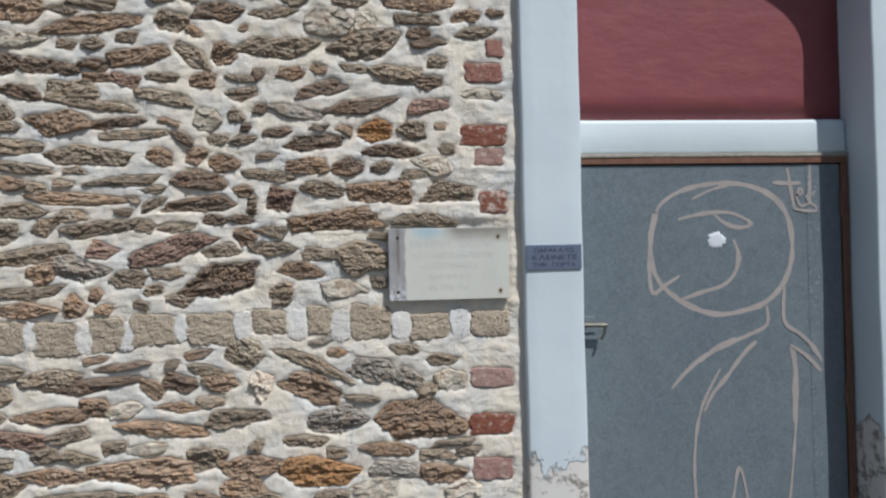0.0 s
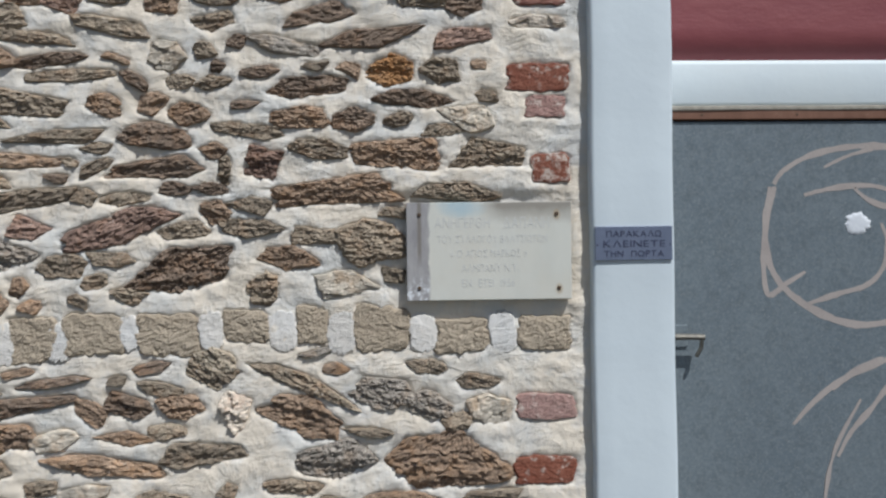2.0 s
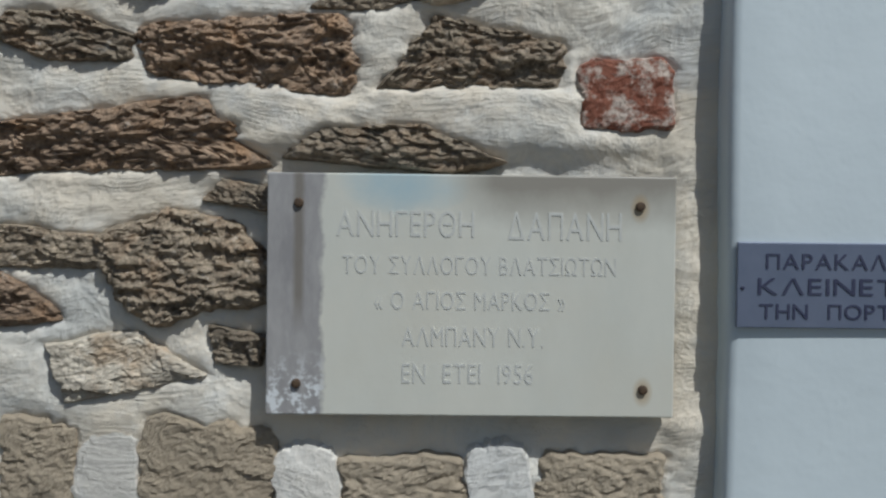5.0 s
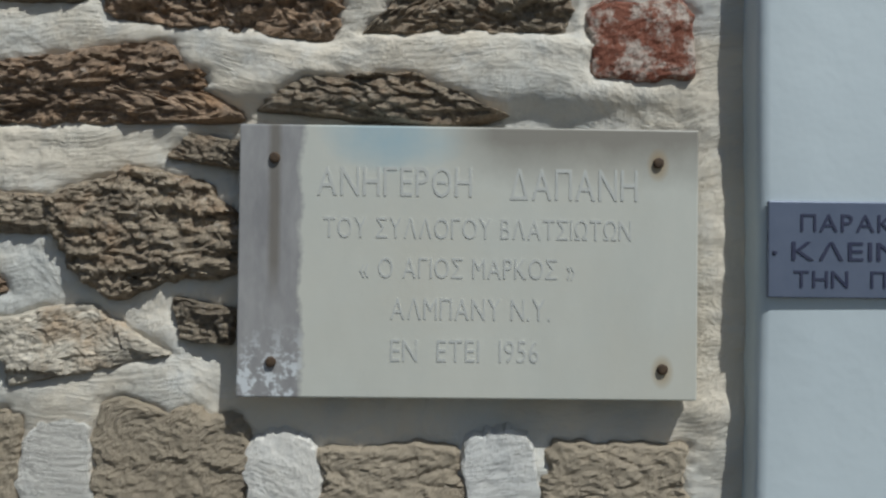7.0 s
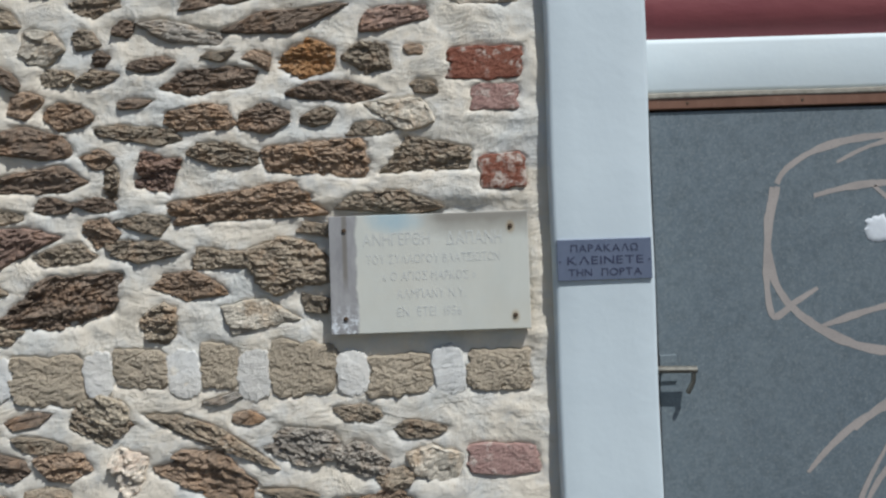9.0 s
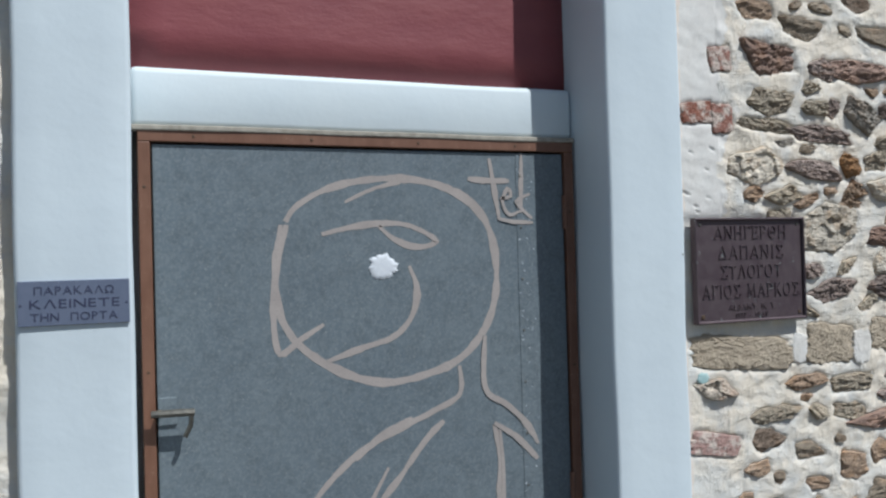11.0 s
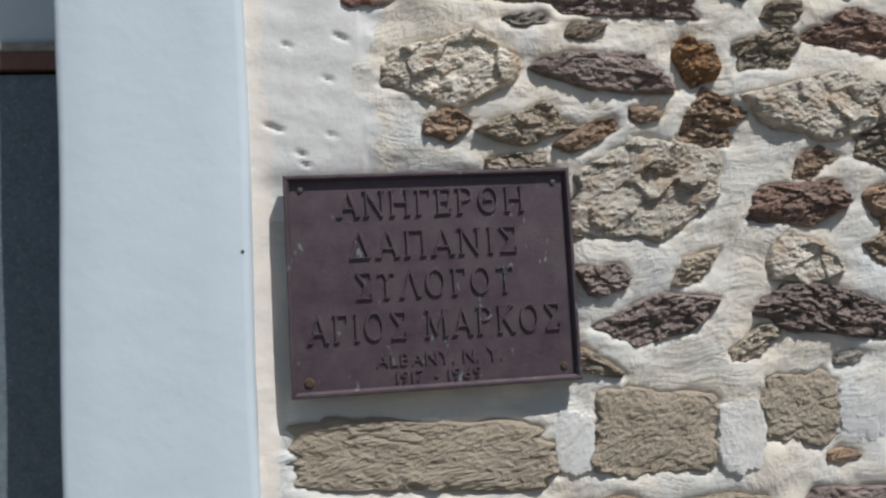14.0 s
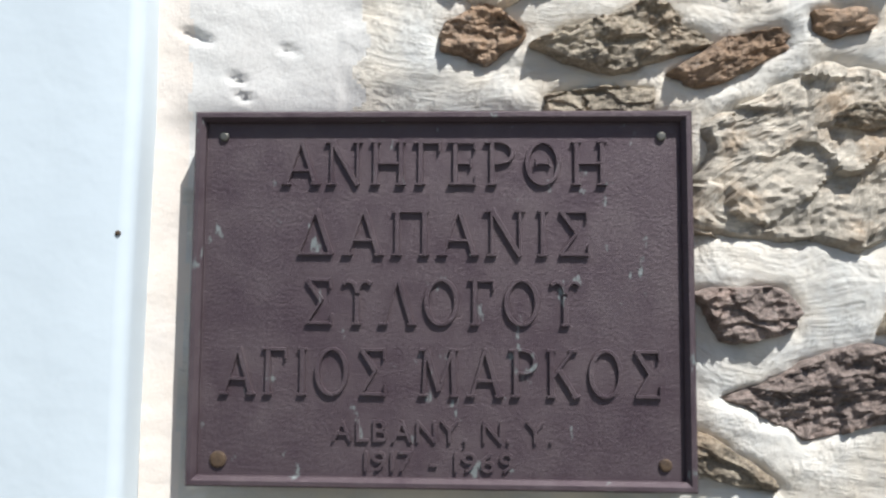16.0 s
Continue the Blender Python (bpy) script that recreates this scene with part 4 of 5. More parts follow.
rubble(-0.739, 2.043, 0.068, 0.030, -2, "g"); rubble(-0.652, 2.042, 0.089, 0.028, 8, "g"); rubble(-0.544, 2.478, 0.166, 0.034, 2, "g"); rubble(-0.532, 2.355, 0.288, 0.073, 5, "g")
rubble(-0.355, 2.450, 0.159, 0.095, 3, "l"); rubble(-0.232, 2.369, 0.247, 0.091, 3, "g"); rubble(-0.226, 2.454, 0.069, 0.056, -2, "l"); rubble(-0.280, 2.523, 0.118, 0.038, -2, "g")
rubble(-0.469, 2.525, 0.099, 0.043, -3, "g"); rubble(-0.047, 2.516, 0.248, 0.047, -1, "b"); rubble(-0.042, 2.462, 0.156, 0.034, -6, "g"); rubble(0.123, 2.475, 0.107, 0.037, 4, "b")
rubble(0.230, 2.488, 0.061, 0.021, -0, "d"); rubble(0.162, 2.416, 0.148, 0.034, 4, "g"); rubble(-0.043, 2.413, 0.078, 0.033, -1, "d"); rubble(-0.004, 2.382, 0.116, 0.026, 7, "d")
rubble(0.022, 2.312, 0.063, 0.037, -1, "g"); rubble(-0.272, 2.288, 0.096, 0.022, -7, "g"); rubble(-0.129, 2.265, 0.181, 0.055, -6, "g"); rubble(-0.007, 2.240, 0.094, 0.049, 4, "d")
rubble(-0.488, 2.267, 0.093, 0.040, 6, "b"); rubble(-0.390, 2.285, 0.058, 0.028, -2, "b"); rubble(-0.384, 2.218, 0.179, 0.049, 8, "d"); rubble(-0.248, 2.153, 0.261, 0.047, 10, "d")
rubble(-0.013, 2.157, 0.142, 0.041, 7, "r"); rubble(0.181, 2.197, 0.137, 0.029, 4, "p"); rubble(-0.473, 2.135, 0.181, 0.034, -10, "k"); rubble(-0.205, 2.072, 0.118, 0.073, 4, "o")
rubble(-0.073, 2.069, 0.100, 0.058, -9, "g"); rubble(-0.310, 2.074, 0.056, 0.029, -17, "b"); rubble(-0.535, 2.067, 0.093, 0.027, -2, "d"); rubble(-0.415, 2.028, 0.199, 0.047, 3, "d")
rubble(-0.143, 1.997, 0.202, 0.038, -3, "d"); rubble(-0.435, 1.950, 0.142, 0.051, -5, "b"); rubble(-0.299, 1.945, 0.101, 0.054, 4, "d"); rubble(-0.183, 1.944, 0.067, 0.033, -1, "g")
rubble(-0.008, 1.947, 0.140, 0.063, -6, "l"); rubble(-0.062, 1.917, 0.116, 0.026, -1, "g"); rubble(-0.567, 1.916, 0.173, 0.030, -5, "g"); rubble(-0.388, 1.869, 0.139, 0.043, -9, "g")
rubble(-0.189, 1.855, 0.211, 0.074, -1, "b"); rubble(0.048, 1.853, 0.182, 0.069, -4, "g"); rubble(-0.529, 1.833, 0.097, 0.085, 4, "r"); rubble(-0.341, 1.759, 0.311, 0.064, 5, "b")
rubble(-0.036, 1.758, 0.211, 0.037, -4, "g"); rubble(-0.569, 1.724, 0.116, 0.039, -1, "g"); rubble(-0.193, 1.704, 0.074, 0.020, -11, "g"); rubble(-1.348, 1.657, 0.256, 0.050, 7, "g")
rubble(-1.318, 1.597, 0.082, 0.071, -0, "b"); rubble(-1.189, 1.606, 0.181, 0.078, -11, "k"); rubble(-1.116, 1.676, 0.104, 0.054, -1, "r"); rubble(-1.036, 1.575, 0.119, 0.055, 4, "g")
rubble(-0.913, 1.590, 0.114, 0.030, -1, "g"); rubble(-1.361, 1.536, 0.237, 0.032, 2, "g"); rubble(-0.956, 1.535, 0.065, 0.035, -0, "g"); rubble(-1.374, 1.478, 0.215, 0.047, -2, "b")
rubble(-1.206, 1.483, 0.069, 0.078, -15, "b"); rubble(-1.143, 1.522, 0.042, 0.044, -0, "b"); rubble(-1.116, 1.474, 0.052, 0.030, -0, "b"); rubble(-0.742, 1.564, 0.268, 0.104, 16, "d")
rubble(-0.731, 1.664, 0.124, 0.038, 4, "g"); rubble(-0.997, 1.488, 0.046, 0.024, -20, "g"); rubble(-0.867, 1.497, 0.087, 0.032, -5, "g"); rubble(-0.535, 1.512, 0.070, 0.075, -6, "g")
rubble(-1.432, 1.275, 0.117, 0.041, 2, "g"); rubble(-1.293, 1.247, 0.199, 0.054, 2, "g"); rubble(-1.059, 1.282, 0.175, 0.014, 6, "d"); rubble(-1.454, 1.201, 0.083, 0.063, 2, "g")
rubble(-1.161, 1.221, 0.302, 0.043, 5, "d"); rubble(-0.970, 1.210, 0.091, 0.044, -34, "b"); rubble(-0.874, 1.220, 0.115, 0.050, -14, "d"); rubble(-0.791, 1.261, 0.107, 0.026, -5, "g")
rubble(-0.741, 1.213, 0.115, 0.053, 3, "b"); rubble(-0.663, 1.298, 0.116, 0.055, -25, "g"); rubble(-1.291, 1.125, 0.245, 0.046, 2, "b"); rubble(-1.149, 1.146, 0.091, 0.057, -3, "b")
rubble(-1.058, 1.136, 0.114, 0.045, 2, "l"); rubble(-0.880, 1.138, 0.148, 0.031, -4, "b"); rubble(-1.465, 1.127, 0.072, 0.042, 3, "g"); rubble(-1.412, 1.047, 0.196, 0.063, -2, "r")
rubble(-1.236, 1.058, 0.140, 0.040, 8, "g"); rubble(-0.936, 1.069, 0.301, 0.045, -6, "b"); rubble(-0.686, 1.094, 0.212, 0.058, 4, "g"); rubble(-0.776, 1.153, 0.089, 0.034, 1, "g")
rubble(-1.464, 0.971, 0.109, 0.037, 4, "g"); rubble(-1.314, 0.997, 0.079, 0.042, 3, "g"); rubble(-1.200, 0.986, 0.127, 0.034, -5, "g"); rubble(-1.092, 1.014, 0.073, 0.037, 2, "g")
rubble(-0.987, 1.002, 0.123, 0.031, 2, "l"); rubble(-0.786, 0.958, 0.129, 0.081, 1, "g"); rubble(-1.265, 0.925, 0.255, 0.050, 1, "b"); rubble(-1.006, 0.924, 0.338, 0.086, -1, "b")
rubble(-0.639, 0.933, 0.224, 0.063, -1, "b"); rubble(-1.450, 0.892, 0.158, 0.132, 5, "g"); rubble(-1.207, 0.846, 0.340, 0.039, 1, "g"); rubble(-0.980, 0.829, 0.124, 0.038, 3, "b")
rubble(-0.808, 0.827, 0.121, 0.048, 2, "d"); rubble(-0.668, 0.861, 0.152, 0.080, -4, "b"); rubble(-1.423, 0.798, 0.242, 0.084, 5, "b"); rubble(-0.247, 1.626, 0.182, 0.106, -1, "g")
rubble(-0.465, 1.589, 0.150, 0.056, -4, "b"); rubble(-0.560, 1.666, 0.154, 0.039, -1, "g"); rubble(-0.391, 1.646, 0.124, 0.035, -1, "g"); rubble(-0.316, 1.518, 0.157, 0.069, -6, "l")
rubble(-0.197, 1.544, 0.052, 0.038, 4, "g"); rubble(-0.443, 1.190, 0.212, 0.098, -15, "b"); rubble(-0.425, 1.268, 0.290, 0.036, -25, "g"); rubble(-0.230, 1.238, 0.160, 0.072, -9, "k")
rubble(-0.107, 1.208, 0.107, 0.061, -11, "k"); rubble(0.048, 1.193, 0.111, 0.070, 4, "l"); rubble(-0.040, 1.166, 0.077, 0.040, -1, "g"); rubble(-0.269, 1.141, 0.125, 0.013, -5, "g")
rubble(-0.349, 1.072, 0.202, 0.094, -0, "k"); rubble(-0.062, 1.067, 0.310, 0.140, -1, "b"); rubble(-0.458, 1.007, 0.144, 0.032, -3, "g"); rubble(-0.182, 0.964, 0.192, 0.036, -3, "b")
rubble(-0.001, 0.939, 0.127, 0.031, -1, "g"); rubble(0.049, 0.977, 0.147, 0.020, -1, "g"); rubble(0.103, 0.943, 0.079, 0.027, -1, "g"); rubble(-0.414, 0.899, 0.262, 0.092, 0, "o")
rubble(-0.155, 0.886, 0.170, 0.049, -10, "k"); rubble(0.017, 0.872, 0.167, 0.061, -1, "b"); rubble(-0.235, 0.822, 0.156, 0.076, -0, "l"); rubble(0.080, 0.805, 0.119, 0.067, -1, "l")
rubble(-0.374, 0.811, 0.117, 0.042, 0, "g"); rubble(-0.621, 0.812, 0.138, 0.046, 1, "g"); rubble(-0.354, 0.957, 0.067, 0.036, 0, "g"); rubble(0.016, 1.268, 0.106, 0.030, -1, "g")
rubble(-0.114, 1.306, 0.096, 0.031, -1, "g"); rubble(-0.626, 0.996, 0.049, 0.037, 1, "g")
block(-1.426, 1.389, 0.117, 0.095, 1); block(-1.267, 1.381, 0.149, 0.105, 1); block(-1.108, 1.388, 0.119, 0.104, 0); block(-0.958, 1.402, 0.149, 0.093, 0)
block(-0.772, 1.397, 0.157, 0.098, -0); block(-0.576, 1.415, 0.115, 0.074, -0); block(-0.407, 1.416, 0.076, 0.088, -1); block(-0.229, 1.408, 0.144, 0.113, -1)
block(-0.022, 1.384, 0.139, 0.080, -1); block(0.190, 1.388, 0.138, 0.074, -1)
brick(0.227, 2.362, 0.056, 0.054, -0); brick(0.185, 2.275, 0.135, 0.062, -1); brick(0.182, 2.051, 0.158, 0.070, -1); brick(0.199, 1.976, 0.101, 0.052, -1)
brick(0.210, 1.815, 0.098, 0.073, -1, True); brick(0.193, 1.198, 0.152, 0.060, -1); brick(0.189, 1.035, 0.160, 0.066, -1); brick(0.189, 0.877, 0.143, 0.068, -2)
rubble(-0.654, 1.331, 0.100, 0.052, -28, "q")
rubble(-0.602, 1.198, 0.074, 0.100, 6, "p")
# east wall
rubble(2.217, 2.227, 0.195, 0.097, 4, "r"); rubble(2.413, 2.208, 0.101, 0.051, -19, "m"); rubble(2.219, 2.100, 0.165, 0.074, 7, "q"); rubble(2.369, 2.152, 0.064, 0.036, 13, "q")
rubble(2.192, 2.036, 0.194, 0.035, -5, "q"); rubble(2.391, 2.016, 0.250, 0.042, -3, "m"); rubble(2.151, 1.913, 0.186, 0.095, 8, "l"); rubble(2.368, 1.912, 0.195, 0.050, -8, "m")
rubble(2.143, 1.840, 0.059, 0.040, 2, "b"); rubble(2.253, 1.837, 0.134, 0.045, 7, "q"); rubble(2.339, 1.821, 0.091, 0.024, 17, "b"); rubble(2.237, 1.783, 0.081, 0.024, 1, "q")
rubble(2.420, 1.743, 0.215, 0.138, -4, "l"); rubble(2.527, 2.204, 0.317, 0.059, -3, "r"); rubble(2.567, 2.069, 0.140, 0.074, -23, "k"); rubble(2.691, 2.148, 0.069, 0.021, -2, "b")
rubble(2.668, 2.091, 0.066, 0.038, -8, "m"); rubble(2.808, 2.075, 0.225, 0.038, 2, "m"); rubble(2.900, 2.177, 0.278, 0.078, 1, "b"); rubble(2.880, 2.274, 0.124, 0.059, 1, "q")
rubble(3.060, 2.307, 0.115, 0.046, 12, "r"); rubble(3.144, 2.164, 0.217, 0.059, 9, "b"); rubble(3.104, 2.041, 0.103, 0.069, 7, "m"); rubble(2.790, 1.968, 0.226, 0.060, -5, "r")
rubble(2.646, 1.997, 0.062, 0.029, 5, "q"); rubble(2.622, 1.938, 0.101, 0.056, 14, "q"); rubble(2.508, 1.924, 0.054, 0.064, 4, "o"); rubble(2.987, 1.979, 0.137, 0.097, 5, "k")
rubble(3.164, 1.974, 0.108, 0.075, 5, "b"); rubble(3.075, 1.910, 0.145, 0.043, 4, "r"); rubble(2.526, 1.843, 0.112, 0.078, -2, "b"); rubble(2.695, 1.854, 0.226, 0.092, 3, "l")
rubble(2.897, 1.858, 0.149, 0.062, -12, "k"); rubble(3.118, 1.847, 0.207, 0.059, 3, "m"); rubble(2.801, 1.791, 0.101, 0.066, 2, "q"); rubble(2.680, 1.773, 0.079, 0.037, 16, "b")
rubble(2.647, 1.715, 0.159, 0.057, 0, "r"); rubble(2.851, 1.703, 0.181, 0.085, 0, "b"); rubble(3.058, 1.760, 0.143, 0.085, 1, "b"); rubble(2.484, 1.630, 0.068, 0.043, -1, "q")
rubble(2.651, 1.634, 0.109, 0.067, -1, "l"); rubble(2.787, 1.643, 0.073, 0.046, -1, "q"); rubble(2.678, 1.561, 0.201, 0.064, -7, "m"); rubble(2.853, 1.556, 0.085, 0.102, -3, "k")
rubble(2.421, 1.562, 0.178, 0.058, 6, "m"); rubble(2.565, 1.519, 0.079, 0.028, 27, "q"); rubble(2.952, 1.574, 0.092, 0.028, -2, "q"); rubble(3.080, 1.587, 0.100, 0.063, -2, "m")
rubble(2.991, 1.510, 0.199, 0.019, -3, "q"); rubble(2.347, 1.619, 0.071, 0.035, -1, "m"); rubble(3.100, 1.641, 0.159, 0.032, -1, "q"); rubble(2.326, 1.507, 0.080, 0.020, -23, "q")
rubble(2.315, 1.305, 0.145, 0.033, 5, "b"); rubble(2.488, 1.288, 0.151, 0.048, -2, "q"); rubble(2.700, 1.293, 0.157, 0.032, -7, "m"); rubble(2.841, 1.312, 0.086, 0.045, -7, "b")
rubble(2.800, 1.247, 0.223, 0.030, -2, "b"); rubble(2.628, 1.244, 0.073, 0.019, 2, "m"); rubble(2.476, 1.206, 0.129, 0.046, -6, "q"); rubble(2.672, 1.177, 0.413, 0.053, 5, "r")
rubble(2.964, 1.197, 0.127, 0.078, 1, "b"); rubble(2.914, 1.337, 0.040, 0.042, -7, "q"); rubble(3.055, 1.324, 0.234, 0.054, -7, "q"); rubble(3.014, 1.266, 0.185, 0.037, -8, "m")
rubble(2.860, 1.166, 0.116, 0.027, 2, "q"); rubble(2.198, 1.222, 0.177, 0.038, 2, "q"); rubble(1.988, 1.311, 0.141, 0.049, -6, "p"); rubble(3.137, 1.194, 0.144, 0.046, -10, "r")
rubble(3.159, 1.091, 0.124, 0.064, -12, "b"); rubble(2.378, 2.090, 0.089, 0.039, -13, "q"); rubble(3.233, 2.293, 0.105, 0.035, 11, "m"); rubble(3.195, 2.239, 0.152, 0.050, 10, "q")
rubble(2.977, 2.213, 0.382, 0.030, -25, "m"); rubble(2.441, 1.773, 0.045, 0.013, 1, "q"); rubble(2.353, 1.216, 0.072, 0.037, -8, "q"); rubble(2.449, 2.089, 0.035, 0.050, -8, "m")
block(2.088, 1.402, 0.350, 0.078, -5); block(2.406, 1.407, 0.182, 0.106, -5); block(2.624, 1.424, 0.116, 0.092, -5); block(2.815, 1.423, 0.108, 0.113, -5)
block(2.974, 1.439, 0.124, 0.076, -5); block(3.157, 1.426, 0.131, 0.070, -5)
brick(1.959, 2.061, 0.107, 0.051, 5, True); brick(2.043, 2.048, 0.069, 0.074, 5, True); brick(2.042, 2.211, 0.069, 0.063, 8, True)
brick(1.986, 1.162, 0.169, 0.054, -10, True)

dab(-1.347, 1.393, 0.050, 0.088, 4); dab(-1.182, 1.380, 0.053, 0.110, 4); dab(-1.045, 1.383, 0.051, 0.093, 4); dab(-0.867, 1.403, 0.045, 0.089, 4); dab(-0.482, 1.404, 0.070, 0.101, 4); dab(-0.336, 1.396, 0.067, 0.111, 4); dab(-0.123, 1.392, 0.067, 0.093, 4); dab(0.082, 1.391, 0.066, 0.102, 4); dab(-0.664, 1.406, 0.058, 0.098, 4); dab(2.292, 1.403, 0.050, 0.083, 0); dab(2.533, 1.392, 0.068, 0.097, 0); dab(2.721, 1.419, 0.075, 0.089, 0); dab(2.894, 1.441, 0.047, 0.081, 0); dab(3.066, 1.432, 0.055, 0.078, 0)

# small packing stones and the stretches past the plotted ones
def free(x, z, w, h):
    if -0.22 < x < 0.32 and 1.37 < z < 1.80 or 1.85 < x < 2.36 and 1.38 < z < 1.86:
        return False
    for X, Z, A, B, th, _ in LAID:
        if abs(x - X) < A + w / 2 + 0.1 and abs(z - Z) < A + h / 2:
            c, s = math.cos(th), math.sin(th)
            for fx in (-1, -0.5, 0, 0.5, 1):
                for fz in (-1, 0, 1):
                    dx, dz = x + fx * w / 2 - X, z + fz * h / 2 - Z
                    u, v = (dx * c + dz * s) / (A + 0.010), (-dx * s + dz * c) / (B + 0.007)
                    if abs(u) ** 2.5 + abs(v) ** 2.5 < 1:
                        return False
    return True


def pack(x0, x1, z0, z1, tries, wmin, wmax, hmin, hmax):
    for _ in range(tries):
        w, h = rs.uniform(wmin, wmax), rs.uniform(hmin, hmax)
        x, z = rs.uniform(x0 + w / 2, x1 - w / 2), rs.uniform(z0, z1)
        if free(x, z, w, h):
            tone = rs.choice("gggbbdk")
            lay("stone", x, z, w, h, rs.uniform(-14, 14), STONE[tone], rs.uniform(0.008, 0.014), rs.choice((4.1, 5, 6)), 30, 0.10, 16, 0.005, tone)


for _x0, _x1, _z0, _z1 in ((-2.3, -1.75, 0.4, 2.9), (-1.75, 0.25, 2.66, 2.95), (-1.75, 0.25, 0.4, 0.78), (2.95, 3.9, 0.7, 2.8), (2.05, 2.95, 2.30, 2.8), (2.05, 2.95, 0.7, 1.17)):
    pack(_x0, _x1, _z0, _z1, int(700 * (_x1 - _x0) * (_z1 - _z0)), 0.08, 0.24, 0.03, 0.075)
    pack(_x0, _x1, _z0, _z1, int(900 * (_x1 - _x0) * (_z1 - _z0)), 0.03, 0.09, 0.015, 0.035)
pack(-1.75, 0.12, 0.80, 2.62, 1100, 0.03, 0.10, 0.012, 0.026)
pack(2.12, 2.95, 1.17, 2.25, 300, 0.03, 0.09, 0.012, 0.024)


for _k, _wall in (("w", wall_w), ("e", wall_e)):
    _vs, _fs, _ts = FILL[_k]
    _ob = tagged(mesh_object("packing_stones", _vs, _fs, STONE["g"], _wall, "small brown packing stones between the larger ones"), kind="stuff")
    for _t in "bdk":
        _ob.data.materials.append(STONE[_t])
    _ob.data.polygons.foreach_set("material_index", ["gbdk".index(t) for t in _ts])

HOLLOWS = [(-0.21, 0.262, 1.425, 1.75, 0.012), (1.895, 2.31, 1.452, 1.775, 0.010)]  # the wall lies back behind the plaques
PITS = [(1.911, 1.841, 0.0045), (1.990, 1.828, 0.003), (1.944, 1.806, 0.0035), (1.951, 1.791, 0.0028), (1.985, 1.905, 0.003), (1.932, 1.952, 0.003), (2.004, 1.962, 0.0035)]


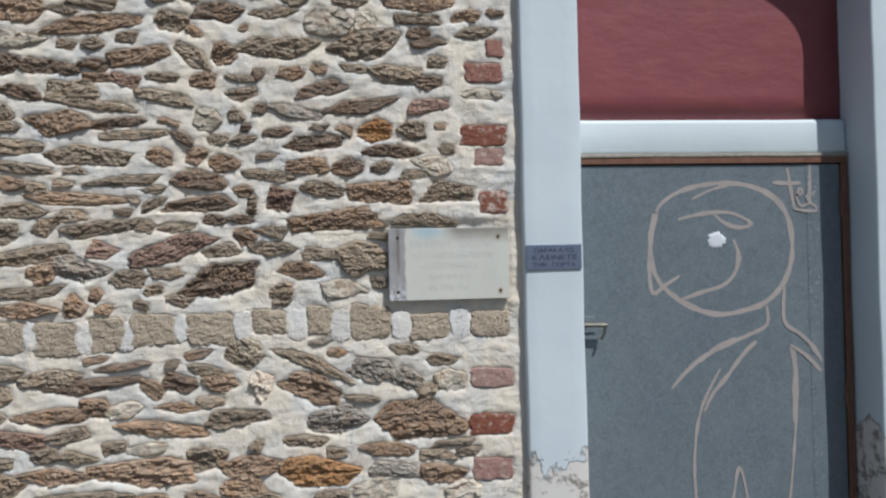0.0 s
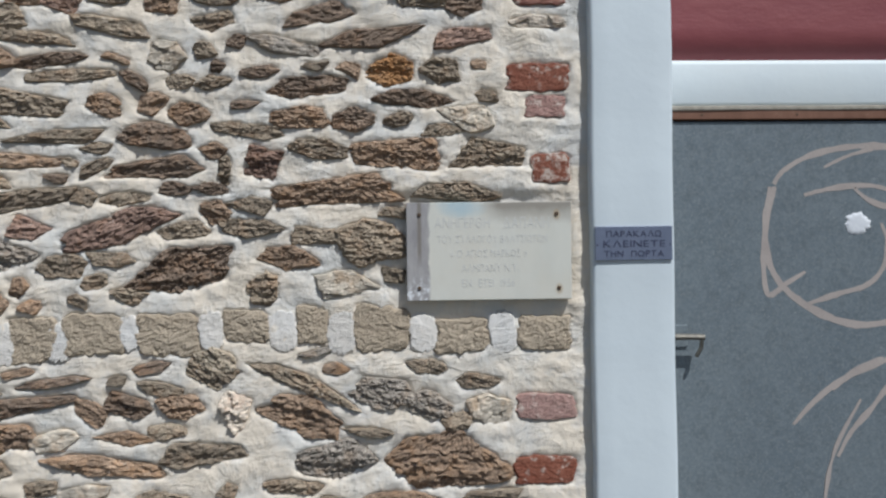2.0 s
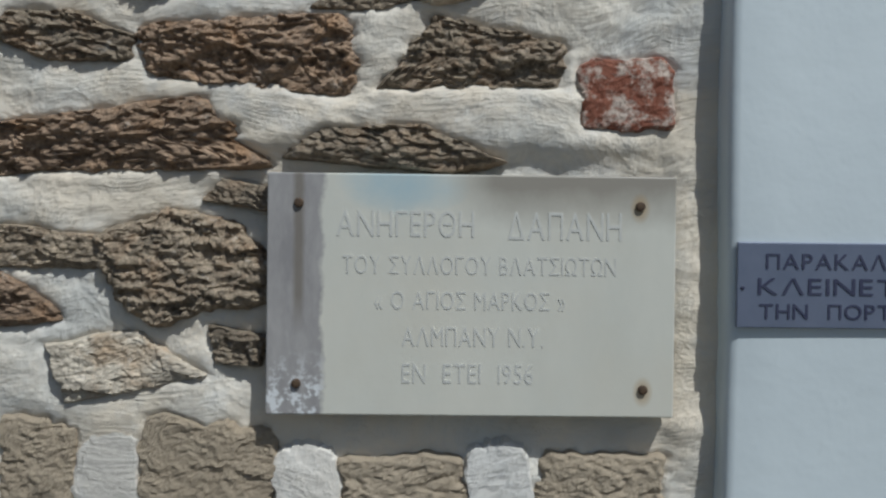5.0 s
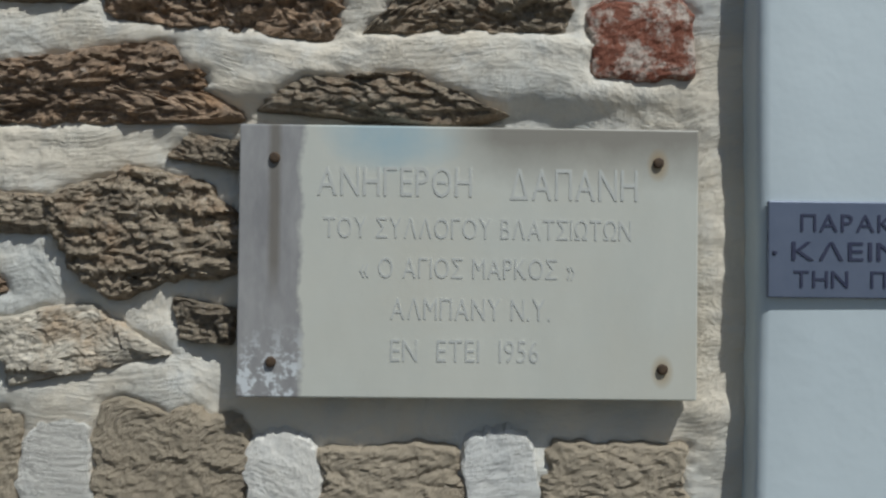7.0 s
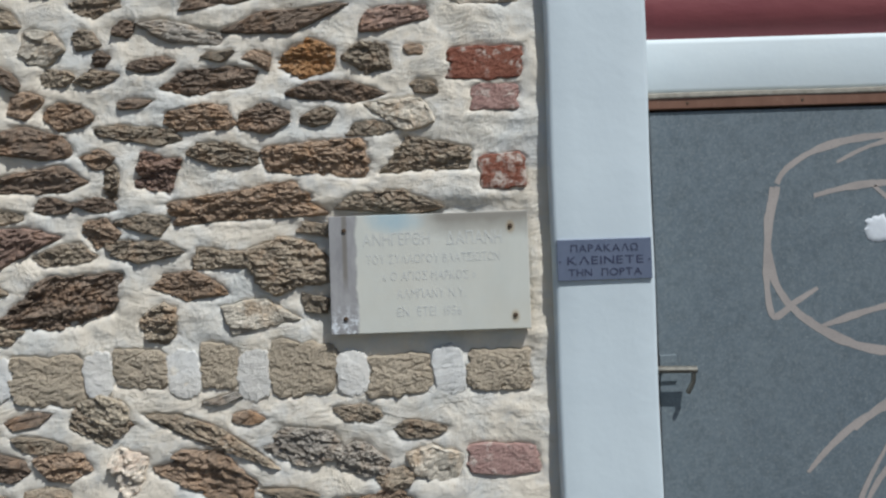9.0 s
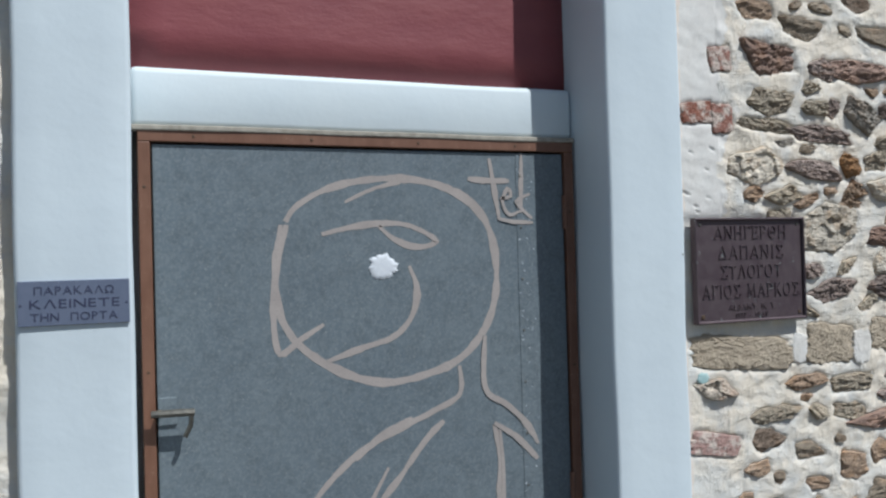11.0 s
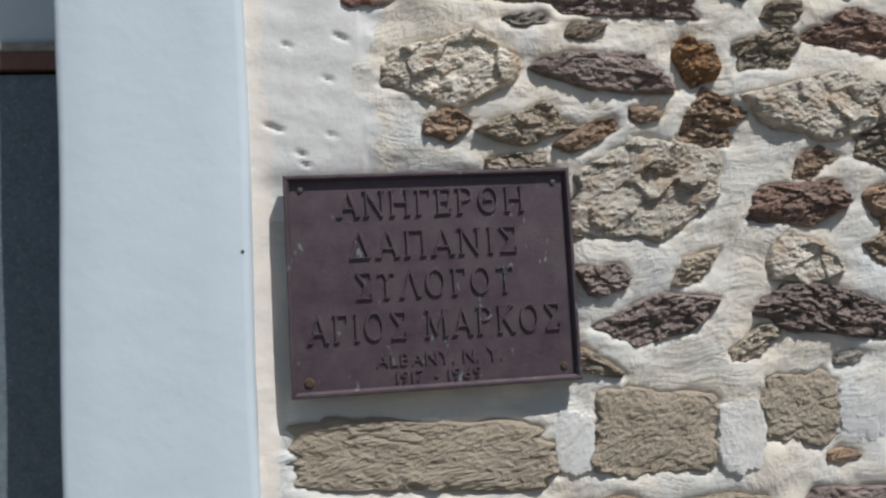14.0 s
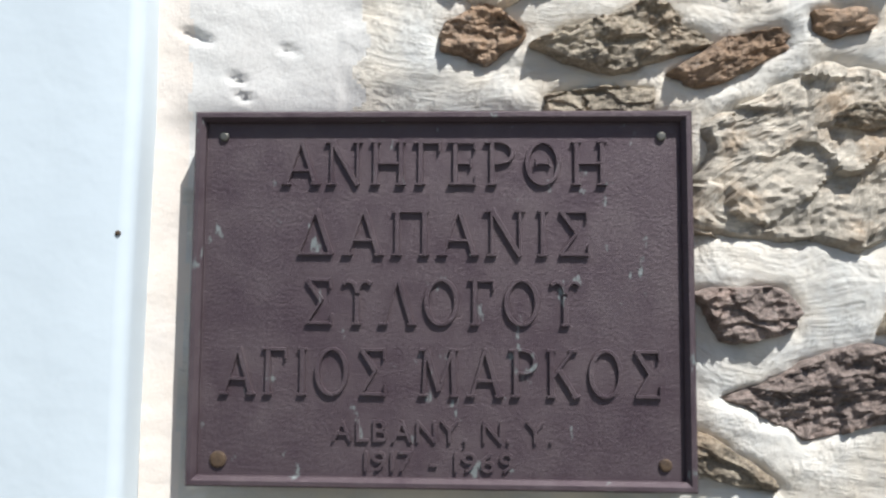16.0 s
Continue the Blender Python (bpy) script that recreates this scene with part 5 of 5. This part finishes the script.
def mortar_sheet(xs, zs, parent, smooth_x):
    """The mortar between the stones: pillowed, sunk under every stone, and trowelled smooth near the door."""
    X, Z = np.meshgrid(xs, zs)
    near_d = np.full(X.shape, 0.05)
    for x, z, a, b, th, table in LAID:
        r = max(a, b) * 1.3 + 0.05
        i0, i1 = np.searchsorted(xs, (x - r, x + r))
        j0, j1 = np.searchsorted(zs, (z - r, z + r))
        if i1 <= i0 or j1 <= j0:
            continue
        dx, dz = X[j0:j1, i0:i1] - x, Z[j0:j1, i0:i1] - z
        u, v = (dx * math.cos(th) + dz * math.sin(th)) / a, (-dx * math.sin(th) + dz * math.cos(th)) / b
        rim_r = np.interp(np.arctan2(v, u), TURN64, table)
        q = np.hypot(u, v) / rim_r
        near_d[j0:j1, i0:i1] = np.minimum(near_d[j0:j1, i0:i1], (q - 1) * np.hypot(dx, dz) / np.maximum(q, 0.2))
    rough = np.array([[noise.noise((float(x) * 55, float(z) * 70, 4)) + 0.6 * noise.noise((float(x) * 140, float(z) * 170, 8)) for x in xs] for z in zs])
    near_d = near_d + 0.0048 * rough - 0.001
    rise = 0.006 - 0.0025 * np.exp(-np.clip(near_d, 0, 1) / 0.006)
    rise = np.where(near_d < 0, np.maximum(-0.016, 0.0035 + near_d * 0.7), rise)
    for hx0, hx1, hz0, hz1, hd in HOLLOWS:
        rise = rise - hd / ((1 + np.exp((hx0 - X) / 0.006)) * (1 + np.exp((X - hx1) / 0.006)) * (1 + np.exp((hz0 - Z) / 0.006)) * (1 + np.exp((Z - hz1) / 0.006)))
    for px, pz, pr in PITS:
        far = ((X - px + 0.6 * (Z - pz)) / (pr * 2.4)) ** 2 + ((Z - pz + 0.3 * (X - px)) / (pr * 0.9)) ** 2
        rise = rise - 0.0050 * np.exp(-np.maximum(far + 1.1 * rough, 0) ** 2) * np.exp(-far / 4)
    verts = []
    for j in range(len(zs)):
        for i in range(len(xs)):
            x, z = float(xs[i]), float(zs[j])
            n = 0.0065 * noise.noise((x * 9, z * 12, 1)) + 0.0032 * noise.noise((x * 24, z * 40, 5)) + 0.0010 * noise.noise((x * 90, z * 150, 9))
            verts.append((x, FACE - float(rise[j, i]) - n * (0.35 if smooth_x[0] < x < smooth_x[1] else 1.0), z))
    w = len(xs)
    faces = [(j * w + i, j * w + i + 1, (j + 1) * w + i + 1, (j + 1) * w + i) for j in range(len(zs) - 1) for i in range(w - 1)]
    ob = mesh_object("mortar", verts, faces, MORTAR, parent, "white limewashed mortar, brushed and smeared", True)
    ob.data.materials.append(RENDER)
    ob.data.materials.append(CREAM)
    for f in ob.data.polygons:
        p = f.center
        n = noise.noise((p.x * 9, p.z * 7, 2)) + 0.4 * noise.noise((p.x * 40, p.z * 40, 2))
        if smooth_x[0] < p.x < smooth_x[1] + 0.05 * n + 0.05 * (p.z - 1.8) and p.z > 1.72:
            f.material_index = 1
        if smooth_x[0] < p.x < smooth_x[0] + 0.105 + 0.012 * n:
            f.material_index = 2
    return ob


def steps(*runs):
    return np.concatenate([np.arange(a, b - 1e-6, d) for a, b, d in runs] + [[runs[-1][1]]])


mortar_sheet(steps((-6, -2.3, 0.06), (-2.3, -1.75, 0.02), (-1.75, -0.7, 0.0075), (-0.7, 0.312, 0.0036)), steps((0, 0.7, 0.05), (0.7, 1.28, 0.0075), (1.28, 2.0, 0.0036), (2.0, 2.7, 0.0075), (2.7, 4.2, 0.06)), wall_w, (9, 9))
mortar_sheet(steps((1.877, 2.7, 0.0036), (2.7, 3.9, 0.0125), (3.9, 8, 0.1)), steps((0, 0.9, 0.05), (0.9, 1.38, 0.0075), (1.38, 2.0, 0.0036), (2.0, 2.5, 0.0075), (2.5, 4.2, 0.06)), wall_e, (1.8, 2.03))
